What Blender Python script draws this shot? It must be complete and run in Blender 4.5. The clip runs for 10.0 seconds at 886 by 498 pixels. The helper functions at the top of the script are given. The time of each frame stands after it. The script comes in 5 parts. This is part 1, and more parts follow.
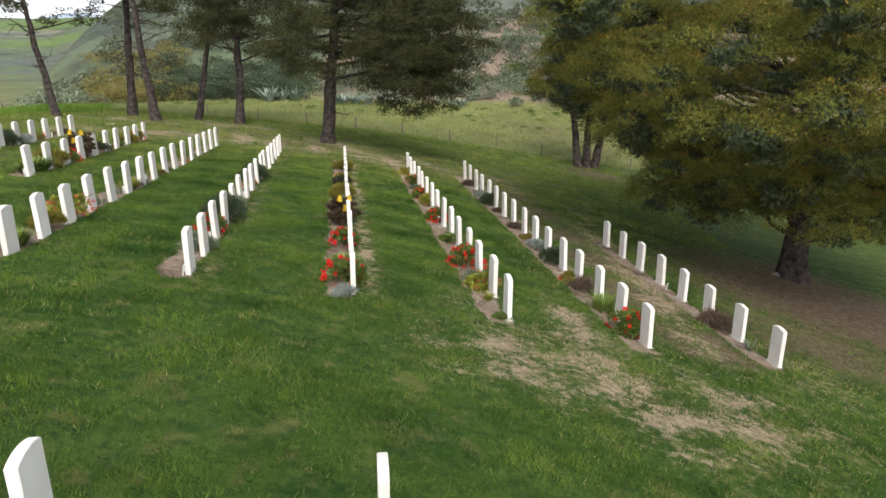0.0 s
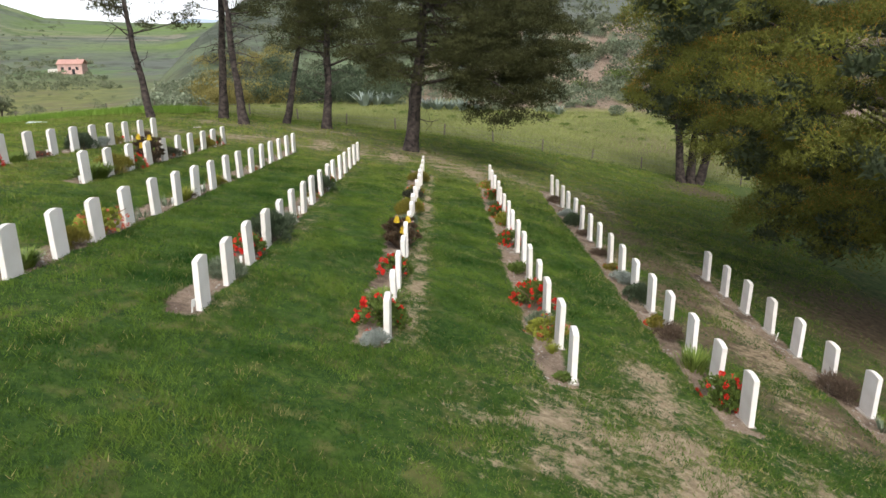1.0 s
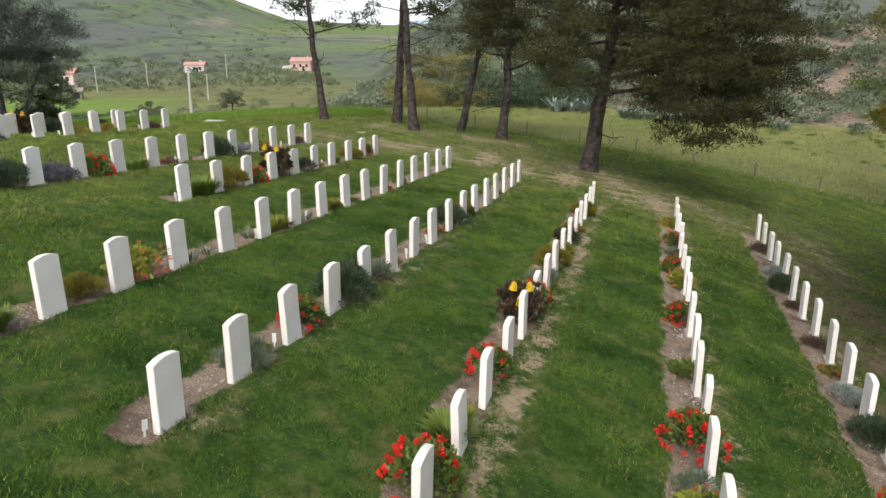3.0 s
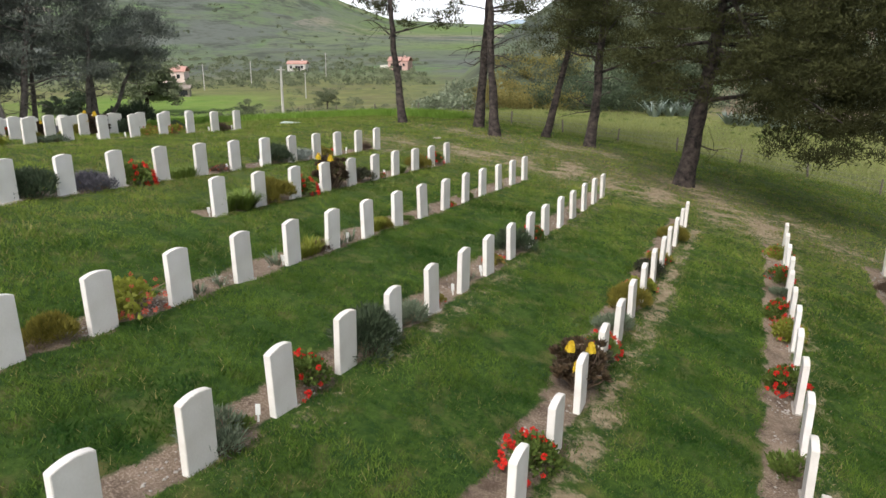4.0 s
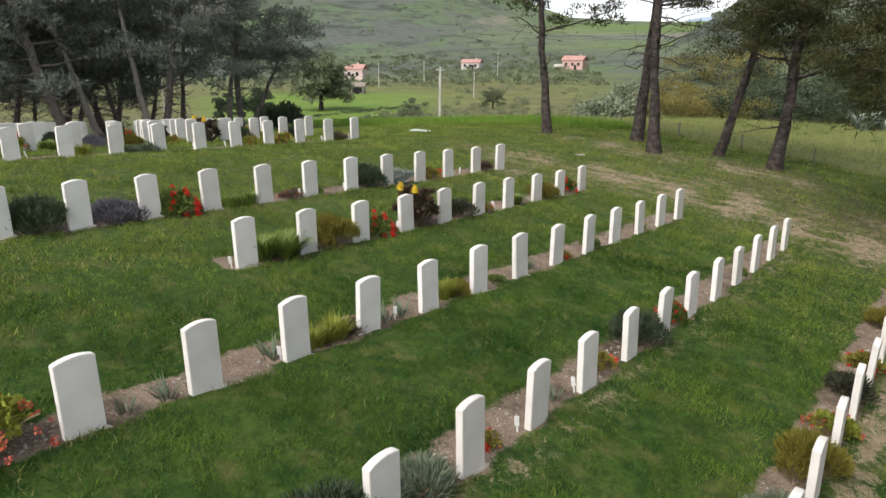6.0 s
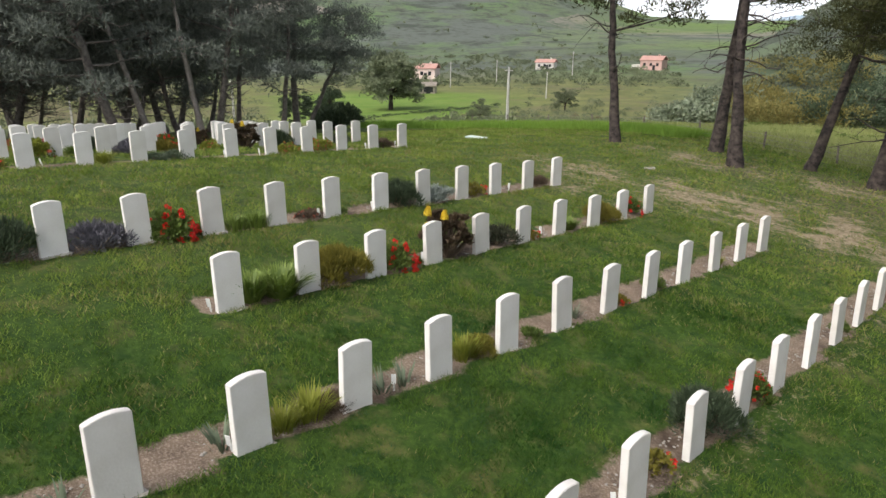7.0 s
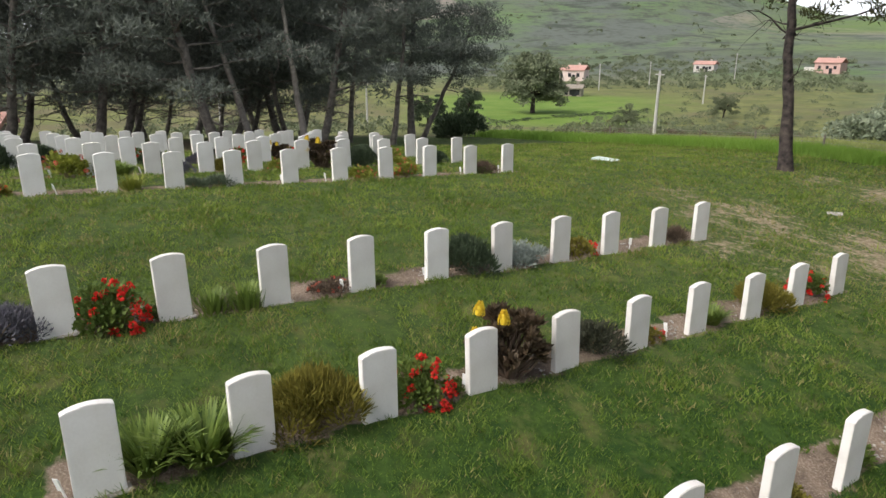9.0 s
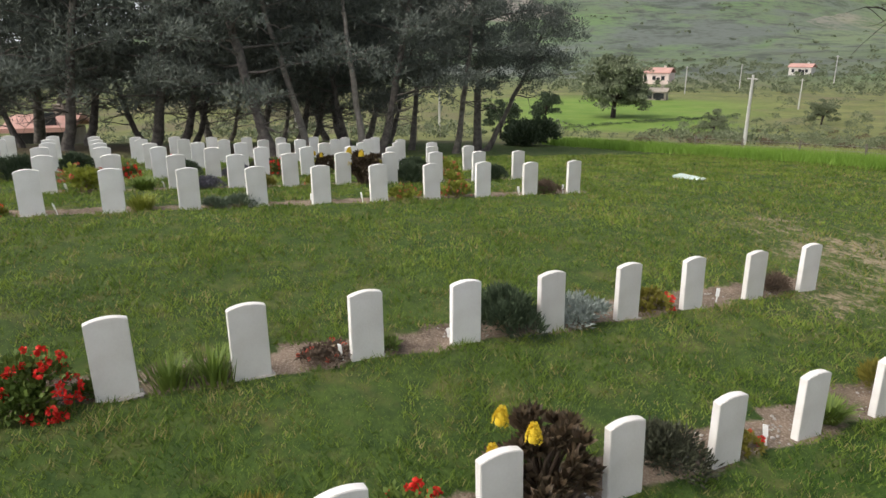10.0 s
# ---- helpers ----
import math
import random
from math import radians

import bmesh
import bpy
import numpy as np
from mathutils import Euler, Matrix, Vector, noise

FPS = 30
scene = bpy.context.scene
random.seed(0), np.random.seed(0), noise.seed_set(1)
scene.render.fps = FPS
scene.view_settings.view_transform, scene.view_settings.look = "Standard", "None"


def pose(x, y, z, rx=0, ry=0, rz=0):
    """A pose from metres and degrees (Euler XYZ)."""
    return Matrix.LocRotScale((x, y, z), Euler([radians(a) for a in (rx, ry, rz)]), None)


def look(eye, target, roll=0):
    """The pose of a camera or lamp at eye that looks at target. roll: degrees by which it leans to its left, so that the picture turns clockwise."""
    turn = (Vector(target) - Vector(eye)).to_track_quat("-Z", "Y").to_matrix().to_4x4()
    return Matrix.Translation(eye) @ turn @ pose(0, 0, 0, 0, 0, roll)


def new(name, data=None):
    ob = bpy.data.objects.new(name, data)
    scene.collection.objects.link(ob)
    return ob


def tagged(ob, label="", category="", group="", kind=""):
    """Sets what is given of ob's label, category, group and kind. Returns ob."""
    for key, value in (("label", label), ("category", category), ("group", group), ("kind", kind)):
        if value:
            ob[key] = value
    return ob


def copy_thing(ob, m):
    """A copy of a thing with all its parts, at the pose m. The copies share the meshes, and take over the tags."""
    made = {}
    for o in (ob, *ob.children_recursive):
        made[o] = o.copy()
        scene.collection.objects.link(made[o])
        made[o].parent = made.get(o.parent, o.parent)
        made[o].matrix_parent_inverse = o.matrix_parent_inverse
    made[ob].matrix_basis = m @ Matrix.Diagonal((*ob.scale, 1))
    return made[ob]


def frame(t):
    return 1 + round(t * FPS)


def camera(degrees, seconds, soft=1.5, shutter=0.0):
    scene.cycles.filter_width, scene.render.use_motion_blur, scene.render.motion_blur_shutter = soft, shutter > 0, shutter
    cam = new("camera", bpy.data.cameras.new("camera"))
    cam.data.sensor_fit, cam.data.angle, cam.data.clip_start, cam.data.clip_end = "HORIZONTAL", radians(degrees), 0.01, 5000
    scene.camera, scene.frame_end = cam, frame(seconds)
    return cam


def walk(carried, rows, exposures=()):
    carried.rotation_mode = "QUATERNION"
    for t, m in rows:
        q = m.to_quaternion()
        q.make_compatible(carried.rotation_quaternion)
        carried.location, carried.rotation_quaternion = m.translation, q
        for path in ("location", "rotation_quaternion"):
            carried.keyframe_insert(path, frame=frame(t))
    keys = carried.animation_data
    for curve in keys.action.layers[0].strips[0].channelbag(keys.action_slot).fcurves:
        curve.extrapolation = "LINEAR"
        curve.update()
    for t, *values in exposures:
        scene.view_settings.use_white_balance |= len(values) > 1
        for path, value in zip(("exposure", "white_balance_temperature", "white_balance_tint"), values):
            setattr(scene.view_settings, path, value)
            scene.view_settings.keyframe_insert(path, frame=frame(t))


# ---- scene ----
cam = camera(64.8, 10.0)
PATH = [
    (0, (0.081, -0.06, 3.786), (0.07, 1.848, 3.185), -0.6),
    (0.5, (0.404, 0.924, 3.744), (0.256, 2.829, 3.152), -0.5),
    (1, (0.661, 1.93, 3.727), (0.374, 3.821, 3.141), -0.5),
    (1.5, (0.825, 2.94, 3.712), (0.403, 4.807, 3.13), -0.3),
    (2, (0.936, 3.961, 3.723), (0.378, 5.791, 3.142), -0.3),
    (2.5, (0.971, 5.02, 3.716), (0.28, 6.805, 3.136), -0.2),
    (4, (0.589, 8.16, 3.727), (-0.453, 9.766, 3.147), -0.1),
    (4.5, (0.338, 9.17, 3.733), (-0.808, 10.703, 3.152), -0.1),
    (5, (0.034, 10.188, 3.738), (-1.207, 11.644, 3.155), -0.1),
    (5.5, (-0.357, 11.174, 3.739), (-1.683, 12.553, 3.157), -0.2),
    (7, (-1.914, 13.954, 3.76), (-3.44, 15.107, 3.177), -0.2),
    (7.5, (-2.563, 14.837, 3.748), (-4.15, 15.905, 3.166), -0.2),
    (8, (-3.292, 15.667, 3.761), (-4.931, 16.653, 3.178), -0.3),
    (8.5, (-4.067, 16.444, 3.759), (-5.754, 17.347, 3.177), -0.3),
    (9, (-4.864, 17.195, 3.767), (-6.597, 18.008, 3.187), -0.3),
    (9.5, (-5.723, 17.894, 3.768), (-7.499, 18.611, 3.189), -0.3),
    (10, (-6.61, 18.55, 3.762), (-8.425, 19.164, 3.188), -0.4),
]
walk(cam, [(t, look(eye, target, roll)) for t, eye, target, roll in PATH], [(0, 0.70), (2.5, 0.60), (5, 0.54), (10, 0.56)])

# ---- world and sun ----
SUN_EL, SUN_AZ = 50.0, 172.0
world = bpy.data.worlds.new("overcast_sky")
scene.world = world
world.use_nodes = True
wn = world.node_tree.nodes
sky = wn.new("ShaderNodeTexSky")
sky.sky_type = "NISHITA"
sky.sun_disc = False
sky.sun_elevation, sky.sun_rotation = radians(SUN_EL), radians(SUN_AZ)
sky.dust_density, sky.air_density, sky.ozone_density = 5.0, 1.0, 1.0
calm = wn.new("ShaderNodeHueSaturation")
calm.inputs["Saturation"].default_value = 0.5
world.node_tree.links.new(sky.outputs[0], calm.inputs["Color"])
world.node_tree.links.new(calm.outputs[0], wn["Background"].inputs["Color"])
wn["Background"].inputs["Strength"].default_value = 0.13
sun = new("sun", bpy.data.lights.new("sun", "SUN"))
sun.data.energy, sun.data.angle, sun.data.color = 1.0, radians(30), (1.0, 0.95, 0.88)
a, e = radians(SUN_AZ), radians(SUN_EL)
sun.matrix_world = look((math.sin(a) * math.cos(e) * 50, math.cos(a) * math.cos(e) * 50, math.sin(e) * 50), (0, 0, 0))

# ---- materials ----


def material(name, dark, light, rough=0.8, scale=6.0, bump=0.3, island=0.0, thing=0.0, fine=60.0, soft=0.0, spec=0.3, gain=1.0):
    """A surface with colour that varies at two scales, fine relief, and a change from piece to piece."""
    m = bpy.data.materials.new(name)
    m.use_nodes = True
    n, l = m.node_tree.nodes, m.node_tree.links
    b = n["Principled BSDF"]
    b.inputs["Roughness"].default_value = rough
    b.inputs["Specular IOR Level"].default_value = spec
    co = n.new("ShaderNodeTexCoord")
    big, small = n.new("ShaderNodeTexNoise"), n.new("ShaderNodeTexNoise")
    for node, s, d in ((big, scale, 4), (small, fine, 3)):
        node.inputs["Scale"].default_value, node.inputs["Detail"].default_value = s, d
        l.new(co.outputs["Object"], node.inputs["Vector"])
    total = n.new("ShaderNodeMath")
    total.operation = "MULTIPLY_ADD"
    total.inputs[1].default_value, total.inputs[2].default_value = 0.45, 0.0
    l.new(small.outputs[0], total.inputs[0])
    add = n.new("ShaderNodeMath")
    add.operation = "MULTIPLY_ADD"
    add.inputs[1].default_value = 0.9 * gain
    l.new(big.outputs[0], add.inputs[0])
    l.new(total.outputs[0], add.inputs[2])
    last = add
    for amount, kind, sock in ((island, "ShaderNodeNewGeometry", "Random Per Island"), (thing, "ShaderNodeObjectInfo", "Random")):
        if amount:
            src = n.new(kind)
            step = n.new("ShaderNodeMath")
            step.operation = "MULTIPLY_ADD"
            step.inputs[1].default_value = amount
            l.new(src.outputs[sock], step.inputs[0])
            l.new(last.outputs[0], step.inputs[2])
            last = step
    top = 0.35 + (island + thing) * 0.1 + 0.45 * (gain - 1)
    ramp = n.new("ShaderNodeMapRange")
    ramp.inputs["From Min"].default_value, ramp.inputs["From Max"].default_value = top, 1.0 + (island + thing) * 0.9 + 0.45 * (gain - 1)
    l.new(last.outputs[0], ramp.inputs["Value"])
    mix = n.new("ShaderNodeMix")
    mix.data_type = "RGBA"
    mix.inputs[6].default_value, mix.inputs[7].default_value = (*dark, 1), (*light, 1)
    l.new(ramp.outputs[0], mix.inputs[0])
    l.new(mix.outputs[2], b.inputs["Base Color"])
    if bump:
        bp = n.new("ShaderNodeBump")
        bp.inputs["Strength"].default_value, bp.inputs["Distance"].default_value = bump, 0.02
        l.new(small.outputs[0], bp.inputs["Height"])
        l.new(bp.outputs[0], b.inputs["Normal"])
    if soft:
        tr = n.new("ShaderNodeBsdfTranslucent")
        l.new(mix.outputs[2], tr.inputs["Color"])
        blend = n.new("ShaderNodeMixShader")
        blend.inputs[0].default_value = soft
        l.new(b.outputs[0], blend.inputs[1])
        l.new(tr.outputs[0], blend.inputs[2])
        l.new(blend.outputs[0], n["Material Output"].inputs["Surface"])
    return m


STONE = material("white_limestone", (0.70, 0.67, 0.625), (0.89, 0.87, 0.845), 0.75, 3.5, 0.12, thing=0.7, fine=45, gain=2.0)
CONCRETE = material("weathered_concrete", (0.28, 0.26, 0.23), (0.48, 0.45, 0.41), 0.9, 8, 0.4)
BARK = material("pine_bark", (0.015, 0.013, 0.013), (0.088, 0.070, 0.062), 0.95, 5, 1.0, fine=13, gain=2.2)
BARK_PALE = material("dead_grey_wood", (0.16, 0.14, 0.12), (0.33, 0.30, 0.27), 0.9, 6, 0.5)
NEEDLE = material("pine_needles", (0.068, 0.082, 0.016), (0.235, 0.240, 0.052), 0.7, 0.9, 0, island=0.3, soft=0.2, spec=0.1)
NEEDLE_GOLD = material("pine_shoots", (0.17, 0.115, 0.020), (0.40, 0.25, 0.055), 0.7, 0.9, 0, island=0.3, soft=0.2, spec=0.1)
# darker needle copy, its colour stands for the shade inside a crown
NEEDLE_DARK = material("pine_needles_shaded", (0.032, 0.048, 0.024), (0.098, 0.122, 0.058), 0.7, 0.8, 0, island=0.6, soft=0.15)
NEEDLE_ROW = material("pine_needles_row", (0.022, 0.026, 0.010), (0.080, 0.084, 0.031), 0.7, 0.8, 0, island=0.4, soft=0.15, spec=0.1)
# grove needles and bark: lightened and greyed, with haze put into the colour
NEEDLE_GROVE_HAZE = material("pine_needles_grove_haze", (0.084, 0.098, 0.086), (0.215, 0.235, 0.200), 0.75, 0.5, 0, island=0.4, soft=0.3, spec=0.1)
BARK_GROVE_HAZE = material("pine_bark_grove_haze", (0.075, 0.066, 0.060), (0.19, 0.17, 0.15), 0.95, 5, 0.8, fine=13, gain=2.0)
LEAF_GREEN = material("leaf_green", (0.045, 0.085, 0.015), (0.17, 0.23, 0.05), 0.55, 5, 0, island=0.6, thing=0.3, soft=0.2)
LEAF_DARK = material("leaf_rosemary", (0.024, 0.042, 0.021), (0.088, 0.120, 0.064), 0.6, 5, 0, island=0.6, soft=0.1)
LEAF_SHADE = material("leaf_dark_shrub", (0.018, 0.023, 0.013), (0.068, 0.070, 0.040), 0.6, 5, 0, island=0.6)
LEAF_GREY = material("leaf_lavender", (0.16, 0.19, 0.165), (0.36, 0.40, 0.37), 0.75, 5, 0, island=0.6, soft=0.1)
LEAF_MAUVE = material("leaf_lavender_mauve", (0.075, 0.075, 0.085), (0.20, 0.19, 0.22), 0.75, 5, 0, island=0.6, soft=0.1)
LEAF_OLIVE = material("leaf_heath", (0.085, 0.082, 0.012), (0.265, 0.230, 0.038), 0.7, 5, 0, island=0.6, soft=0.1)
LEAF_LIME = material("leaf_lime", (0.14, 0.17, 0.02), (0.34, 0.36, 0.06), 0.6, 5, 0, island=0.6, soft=0.2)
LEAF_PLUM = material("leaf_plum", (0.028, 0.024, 0.014), (0.125, 0.082, 0.048), 0.5, 5, 0, island=0.6)
LEAF_BROWN = material("leaf_dry", (0.060, 0.045, 0.030), (0.17, 0.12, 0.085), 0.85, 5, 0, island=0.6)
LEAF_FAR = material("leaf_olive_tree", (0.070, 0.088, 0.046), (0.22, 0.25, 0.15), 0.8, 0.15, 0, island=0.7)
LEAF_SILVER = material("leaf_agave", (0.14, 0.19, 0.16), (0.32, 0.38, 0.34), 0.6, 1, 0, island=0.6)
LEAF_BANK = material("leaf_bank_scrub", (0.042, 0.056, 0.032), (0.150, 0.170, 0.100), 0.8, 0.15, 0, island=0.7)
LEAF_GOLDEN = material("leaf_golden_scrub", (0.10, 0.095, 0.025), (0.30, 0.26, 0.085), 0.75, 0.4, 0, island=0.7, soft=0.1)
LEAF_PEAR = material("leaf_prickly_pear", (0.085, 0.115, 0.065), (0.27, 0.31, 0.21), 0.6, 0.5, 0, island=0.8)
LEAF_CUSHION = material("leaf_cushion", (0.075, 0.10, 0.060), (0.19, 0.235, 0.155), 0.7, 5, 0, island=0.6)
LEAF_AGAPANTHUS = material("leaf_agapanthus", (0.06, 0.11, 0.018), (0.25, 0.33, 0.07), 0.45, 5, 0, island=0.6, soft=0.2)
PETAL_RED = material("petal_red", (0.52, 0.012, 0.012), (0.80, 0.05, 0.03), 0.6, 5, 0, island=0.6, soft=0.15)
PETAL_ORANGE = material("petal_orange_red", (0.42, 0.06, 0.04), (0.62, 0.17, 0.10), 0.6, 5, 0, island=0.6, soft=0.15)
PETAL_YELLOW = material("petal_yellow", (0.55, 0.38, 0.02), (0.80, 0.62, 0.06), 0.6, 5, 0, island=0.5)
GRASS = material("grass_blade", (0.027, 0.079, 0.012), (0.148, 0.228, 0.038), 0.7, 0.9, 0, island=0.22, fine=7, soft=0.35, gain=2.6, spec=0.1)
# yellower blades, with the brighter light of the west lawn put into the colour
GRASS_LIT = material("sunlit_grass_blade", (0.098, 0.162, 0.027), (0.262, 0.330, 0.068), 0.7, 0.9, 0, island=0.22, fine=7, soft=0.35, gain=2.2, spec=0.1)
GRASS_STRAW = material("dry_lawn_blade", (0.19, 0.175, 0.055), (0.34, 0.30, 0.125), 0.7, 0.9, 0, island=0.5, fine=7, soft=0.2)
GRASS_WILD = material("meadow_blade", (0.17, 0.21, 0.065), (0.35, 0.38, 0.14), 0.65, 0.25, 0, island=0.5, fine=3, soft=0.25)
CLOVER = material("clover_leaf", (0.014, 0.052, 0.014), (0.060, 0.130, 0.040), 0.6, 2, 0, island=0.5, soft=0.2)
EDGE = material("uncut_blade", (0.13, 0.25, 0.03), (0.27, 0.42, 0.07), 0.6, 0.5, 0, island=0.5, soft=0.3)
TWIG = material("straw_twig", (0.16, 0.12, 0.075), (0.34, 0.27, 0.18), 0.9, 8, 0, island=0.6)
POST = material("fence_wood", (0.10, 0.085, 0.07), (0.24, 0.21, 0.18), 0.9, 10, 0.4)
WIRE = material("fence_wire", (0.16, 0.15, 0.14), (0.3, 0.29, 0.28), 0.5, 10, 0)
MARKER = material("marker_white", (0.70, 0.70, 0.68), (0.85, 0.85, 0.83), 0.5, 20, 0)
SLAB = material("slab_paint", (0.42, 0.52, 0.47), (0.66, 0.75, 0.70), 0.8, 4, 0.2)
WALL_PINK = material("render_pink", (0.66, 0.52, 0.48), (0.80, 0.68, 0.62), 0.9, 0.6, 0.2)
WALL_WHITE = material("render_white", (0.55, 0.52, 0.48), (0.74, 0.71, 0.67), 0.9, 0.6, 0.2)
WALL_BRICK = material("render_red", (0.50, 0.32, 0.28), (0.64, 0.45, 0.40), 0.9, 0.6, 0.2)
WALL_STONE = material("rubble_wall", (0.20, 0.17, 0.14), (0.38, 0.34, 0.29), 0.95, 1.5, 0.5)
ROOF = material("roof_tile", (0.42, 0.23, 0.19), (0.58, 0.36, 0.31), 0.9, 1.2, 0.5)
DARK = material("window_dark", (0.02, 0.022, 0.025), (0.05, 0.05, 0.055), 0.2, 2, 0)
POLE = material("pole_concrete", (0.40, 0.39, 0.37), (0.56, 0.55, 0.53), 0.8, 2, 0.1)

# ---- the lie of the land ----
STEP = (-0.1745, 1.191)
# each row of headstones, from the east lawn to the far plot: first stone, count, step from stone to stone
ROWS = {
    "first": (-12.365, 14.065, 12, -0.184, 1.178), "second": (-10.085, 16.765, 10, -0.189, 1.189), "third": (-6.50, 9.97, 16, -0.1715, 1.187),
    "fourth": (-3.955, 10.29, 16, -0.1785, 1.190), "fifth": (-1.46, 10.71, 15, -0.176, 1.191), "sixth": (1.12, 11.08, 15, -0.185, 1.201),
    "seventh": (3.65, 11.385, 16, -0.185, 1.185), "eighth": (6.42, 12.24, 8, -0.191, 1.225),
    "near_fourth": (-2.40, 2.52, 2, -0.176, 1.191), "near_fifth": (-0.24, 3.14, 2, -0.176, 1.191),
    "plot_one": (-19.20, 15.78, 10, -0.169, 1.193), "plot_two": (-21.70, 15.53, 10, -0.169, 1.193), "plot_three": (-23.79, 12.69, 12, -0.169, 1.193),
    "plot_four": (-26.24, 12.35, 12, -0.169, 1.193), "plot_five": (-28.68, 11.94, 12, -0.169, 1.193), "plot_six": (-31.10, 11.6, 12, -0.169, 1.193),
}


def soft_plus(v):
    return np.logaddexp(0, v)


def near_height(x, y):
    """The lawn: a gentle fall to the north and a steeper one to the east."""
    v, w = x + 0.152 * y, y - 18
    s = 2 * soft_plus((v + 5) / 2)
    return (2.6128 + 0.0920 * v - 0.0724 * w - 0.0442 * s - 0.2206 * soft_plus((v - 1) / 2) - 0.3980 * soft_plus((v + 15) / 2)
            - 0.00008 * w * v + 0.000285 * w * w + 0.00335 * w * s)


def smooth(a, b, v):
    u = np.clip((v - a) / (b - a), 0, 1)
    return u * u * (3 - 2 * u)


def waves(x, y, size, seed):
    """Cheap rolling unevenness between about -1 and 1."""
    r = np.random.RandomState(seed)
    total = 0 * x
    for k in range(7):
        a, f, p = r.uniform(0, 6.28), r.uniform(0.6, 2.2) / size, r.uniform(0, 6.28)
        total = total + np.sin((x * np.cos(a) + y * np.sin(a)) * f * 6.28 + p) / 7 ** 0.5
    return total * 0.7


def height(x, y):
    x, y = np.asarray(x, float), np.asarray(y, float)
    dx, dy = x + 5, y - 15
    r = np.hypot(dx, dy)
    az = np.degrees(np.arctan2(-dx, dy))
    turn = np.interp(r, [90, 220], [27.0, 18.0])
    west = smooth(turn, turn + 9, az) * (1 - smooth(150, 175, az))
    valley = np.interp(r, [0, 40, 60, 80, 100, 130, 180, 320, 420, 700, 1100, 1700, 2600, 6000], [-0.3, -1.4, -4.2, -6.2, -8.2, -9.0, -9.5, -10.5, -7, 17, 52, 85, 100, 100])
    lift = np.interp(az, [20, 27, 42, 45.5, 60, 130], [0.30, 0.32, 0.62, 1.7, 2.0, 2.0])
    valley = np.where(valley > 0, valley * lift, valley) + np.minimum(r / 400, 5) * waves(x, y, 260, 3) * smooth(60, 400, r)
    bank = np.interp(r, [0, 46, 60, 75, 110, 200, 400, 6000], [-2.2, -2.6, -2.2, 0.2, 5, 19, 42, 60]) + waves(x, y, 24, 5) * 0.6 * smooth(48, 70, r)
    far = valley * west + bank * (1 - west)
    south = smooth(-10, -40, y)
    far = far * (1 - south) + 1.0 * south
    k = smooth(34, 62, r)
    return near_height(np.clip(x, -60, 40), np.clip(y, -40, 80)) * (1 - k) + far * k


def bed_mask(x, y):
    """How far a place is bare earth: planting beds along the rows and worn patches."""
    m = 0 * x
    wob = 0.07 * waves(x, y, 0.9, 11)
    for key, (rx, ry, n, sx, sy) in ROWS.items():
        ux, uy = sx / math.hypot(sx, sy), sy / math.hypot(sx, sy)
        along = (x - rx) * ux + (y - ry) * uy
        across = (x - rx) * uy - (y - ry) * ux + 0.21
        end = (n - 1) * math.hypot(sx, sy)
        out = np.maximum(np.abs(across) - 0.24, np.maximum(-0.36 - along, along - end - 0.4))
        m = np.maximum(m, 1 - smooth(-0.06, 0.10, out + wob * 0.6))
    return m


def worn_mask(x, y):
    m = 0 * x
    for px, py, sx, sy, amount in ((2.2, 9.6, 1.7, 2.2, 0.74), (0.9, 9.2, 1.5, 1.5, 0.6), (3.5, 8.2, 1.4, 1.5, 0.70), (2.4, 11.6, 0.6, 2.2, 0.62), (4.8, 9.2, 1.5, 1.8, 0.55), (4.9, 15.5, 0.7, 5.0, 0.72), (6.9, 11.6, 1.2, 2.0, 0.45), (6.5, 20, 2.2, 5.5, 0.25),
                                   (-2.6, 30.0, 2.0, 2.4, 0.72), (0.2, 30.3, 1.8, 2.2, 0.5), (-6.0, 30.6, 2.6, 2.0, 0.72), (-8.8, 31.0, 3.0, 2.4, 0.68), (-12.0, 30.6, 3.0, 2.4, 0.68), (-13.5, 27.8, 2.4, 1.8, 0.45), (-5.6, 34, 2.0, 1.6, 0.62),
                                   (-11.5, 37.5, 4.0, 1.8, 0.55), (-16, 36, 4.0, 2.2, 0.5), (-15.5, 29.5, 3.2, 2.2, 0.55), (-3.5, 31.6, 5.0, 2.6, 0.56), (-10.0, 32.6, 4.0, 2.6, 0.50), (2.4, 29.5, 1.6, 5.0, 0.46), (5.0, 21, 0.9, 7.0, 0.55), (2.3, 20, 0.5, 7.0, 0.35), (0.2, 10.4, 0.5, 2.2, 0.3)):
        d = ((x - px) / sx) ** 2 + ((y - py) / sy) ** 2
        m = np.maximum(m, amount * np.exp(-d))
    for key, amount in (("fourth", 0.45), ("fifth", 0.66), ("sixth", 0.5), ("seventh", 0.5)):
        rx, ry, n, sx, sy = ROWS[key]
        ux, uy = sx / math.hypot(sx, sy), sy / math.hypot(sx, sy)
        along, across = (x - rx) * ux + (y - ry) * uy, (x - rx) * uy - (y - ry) * ux
        inside = smooth(-0.6, 0.4, along) * (1 - smooth(n * 1.19 - 1.5, n * 1.19, along))
        m = np.maximum(m, amount * np.exp(-((across - 0.28) / 0.22) ** 2) * inside)
    return np.clip(m * (1 + 0.5 * waves(x, y, 1.6, 21)), 0, 1)


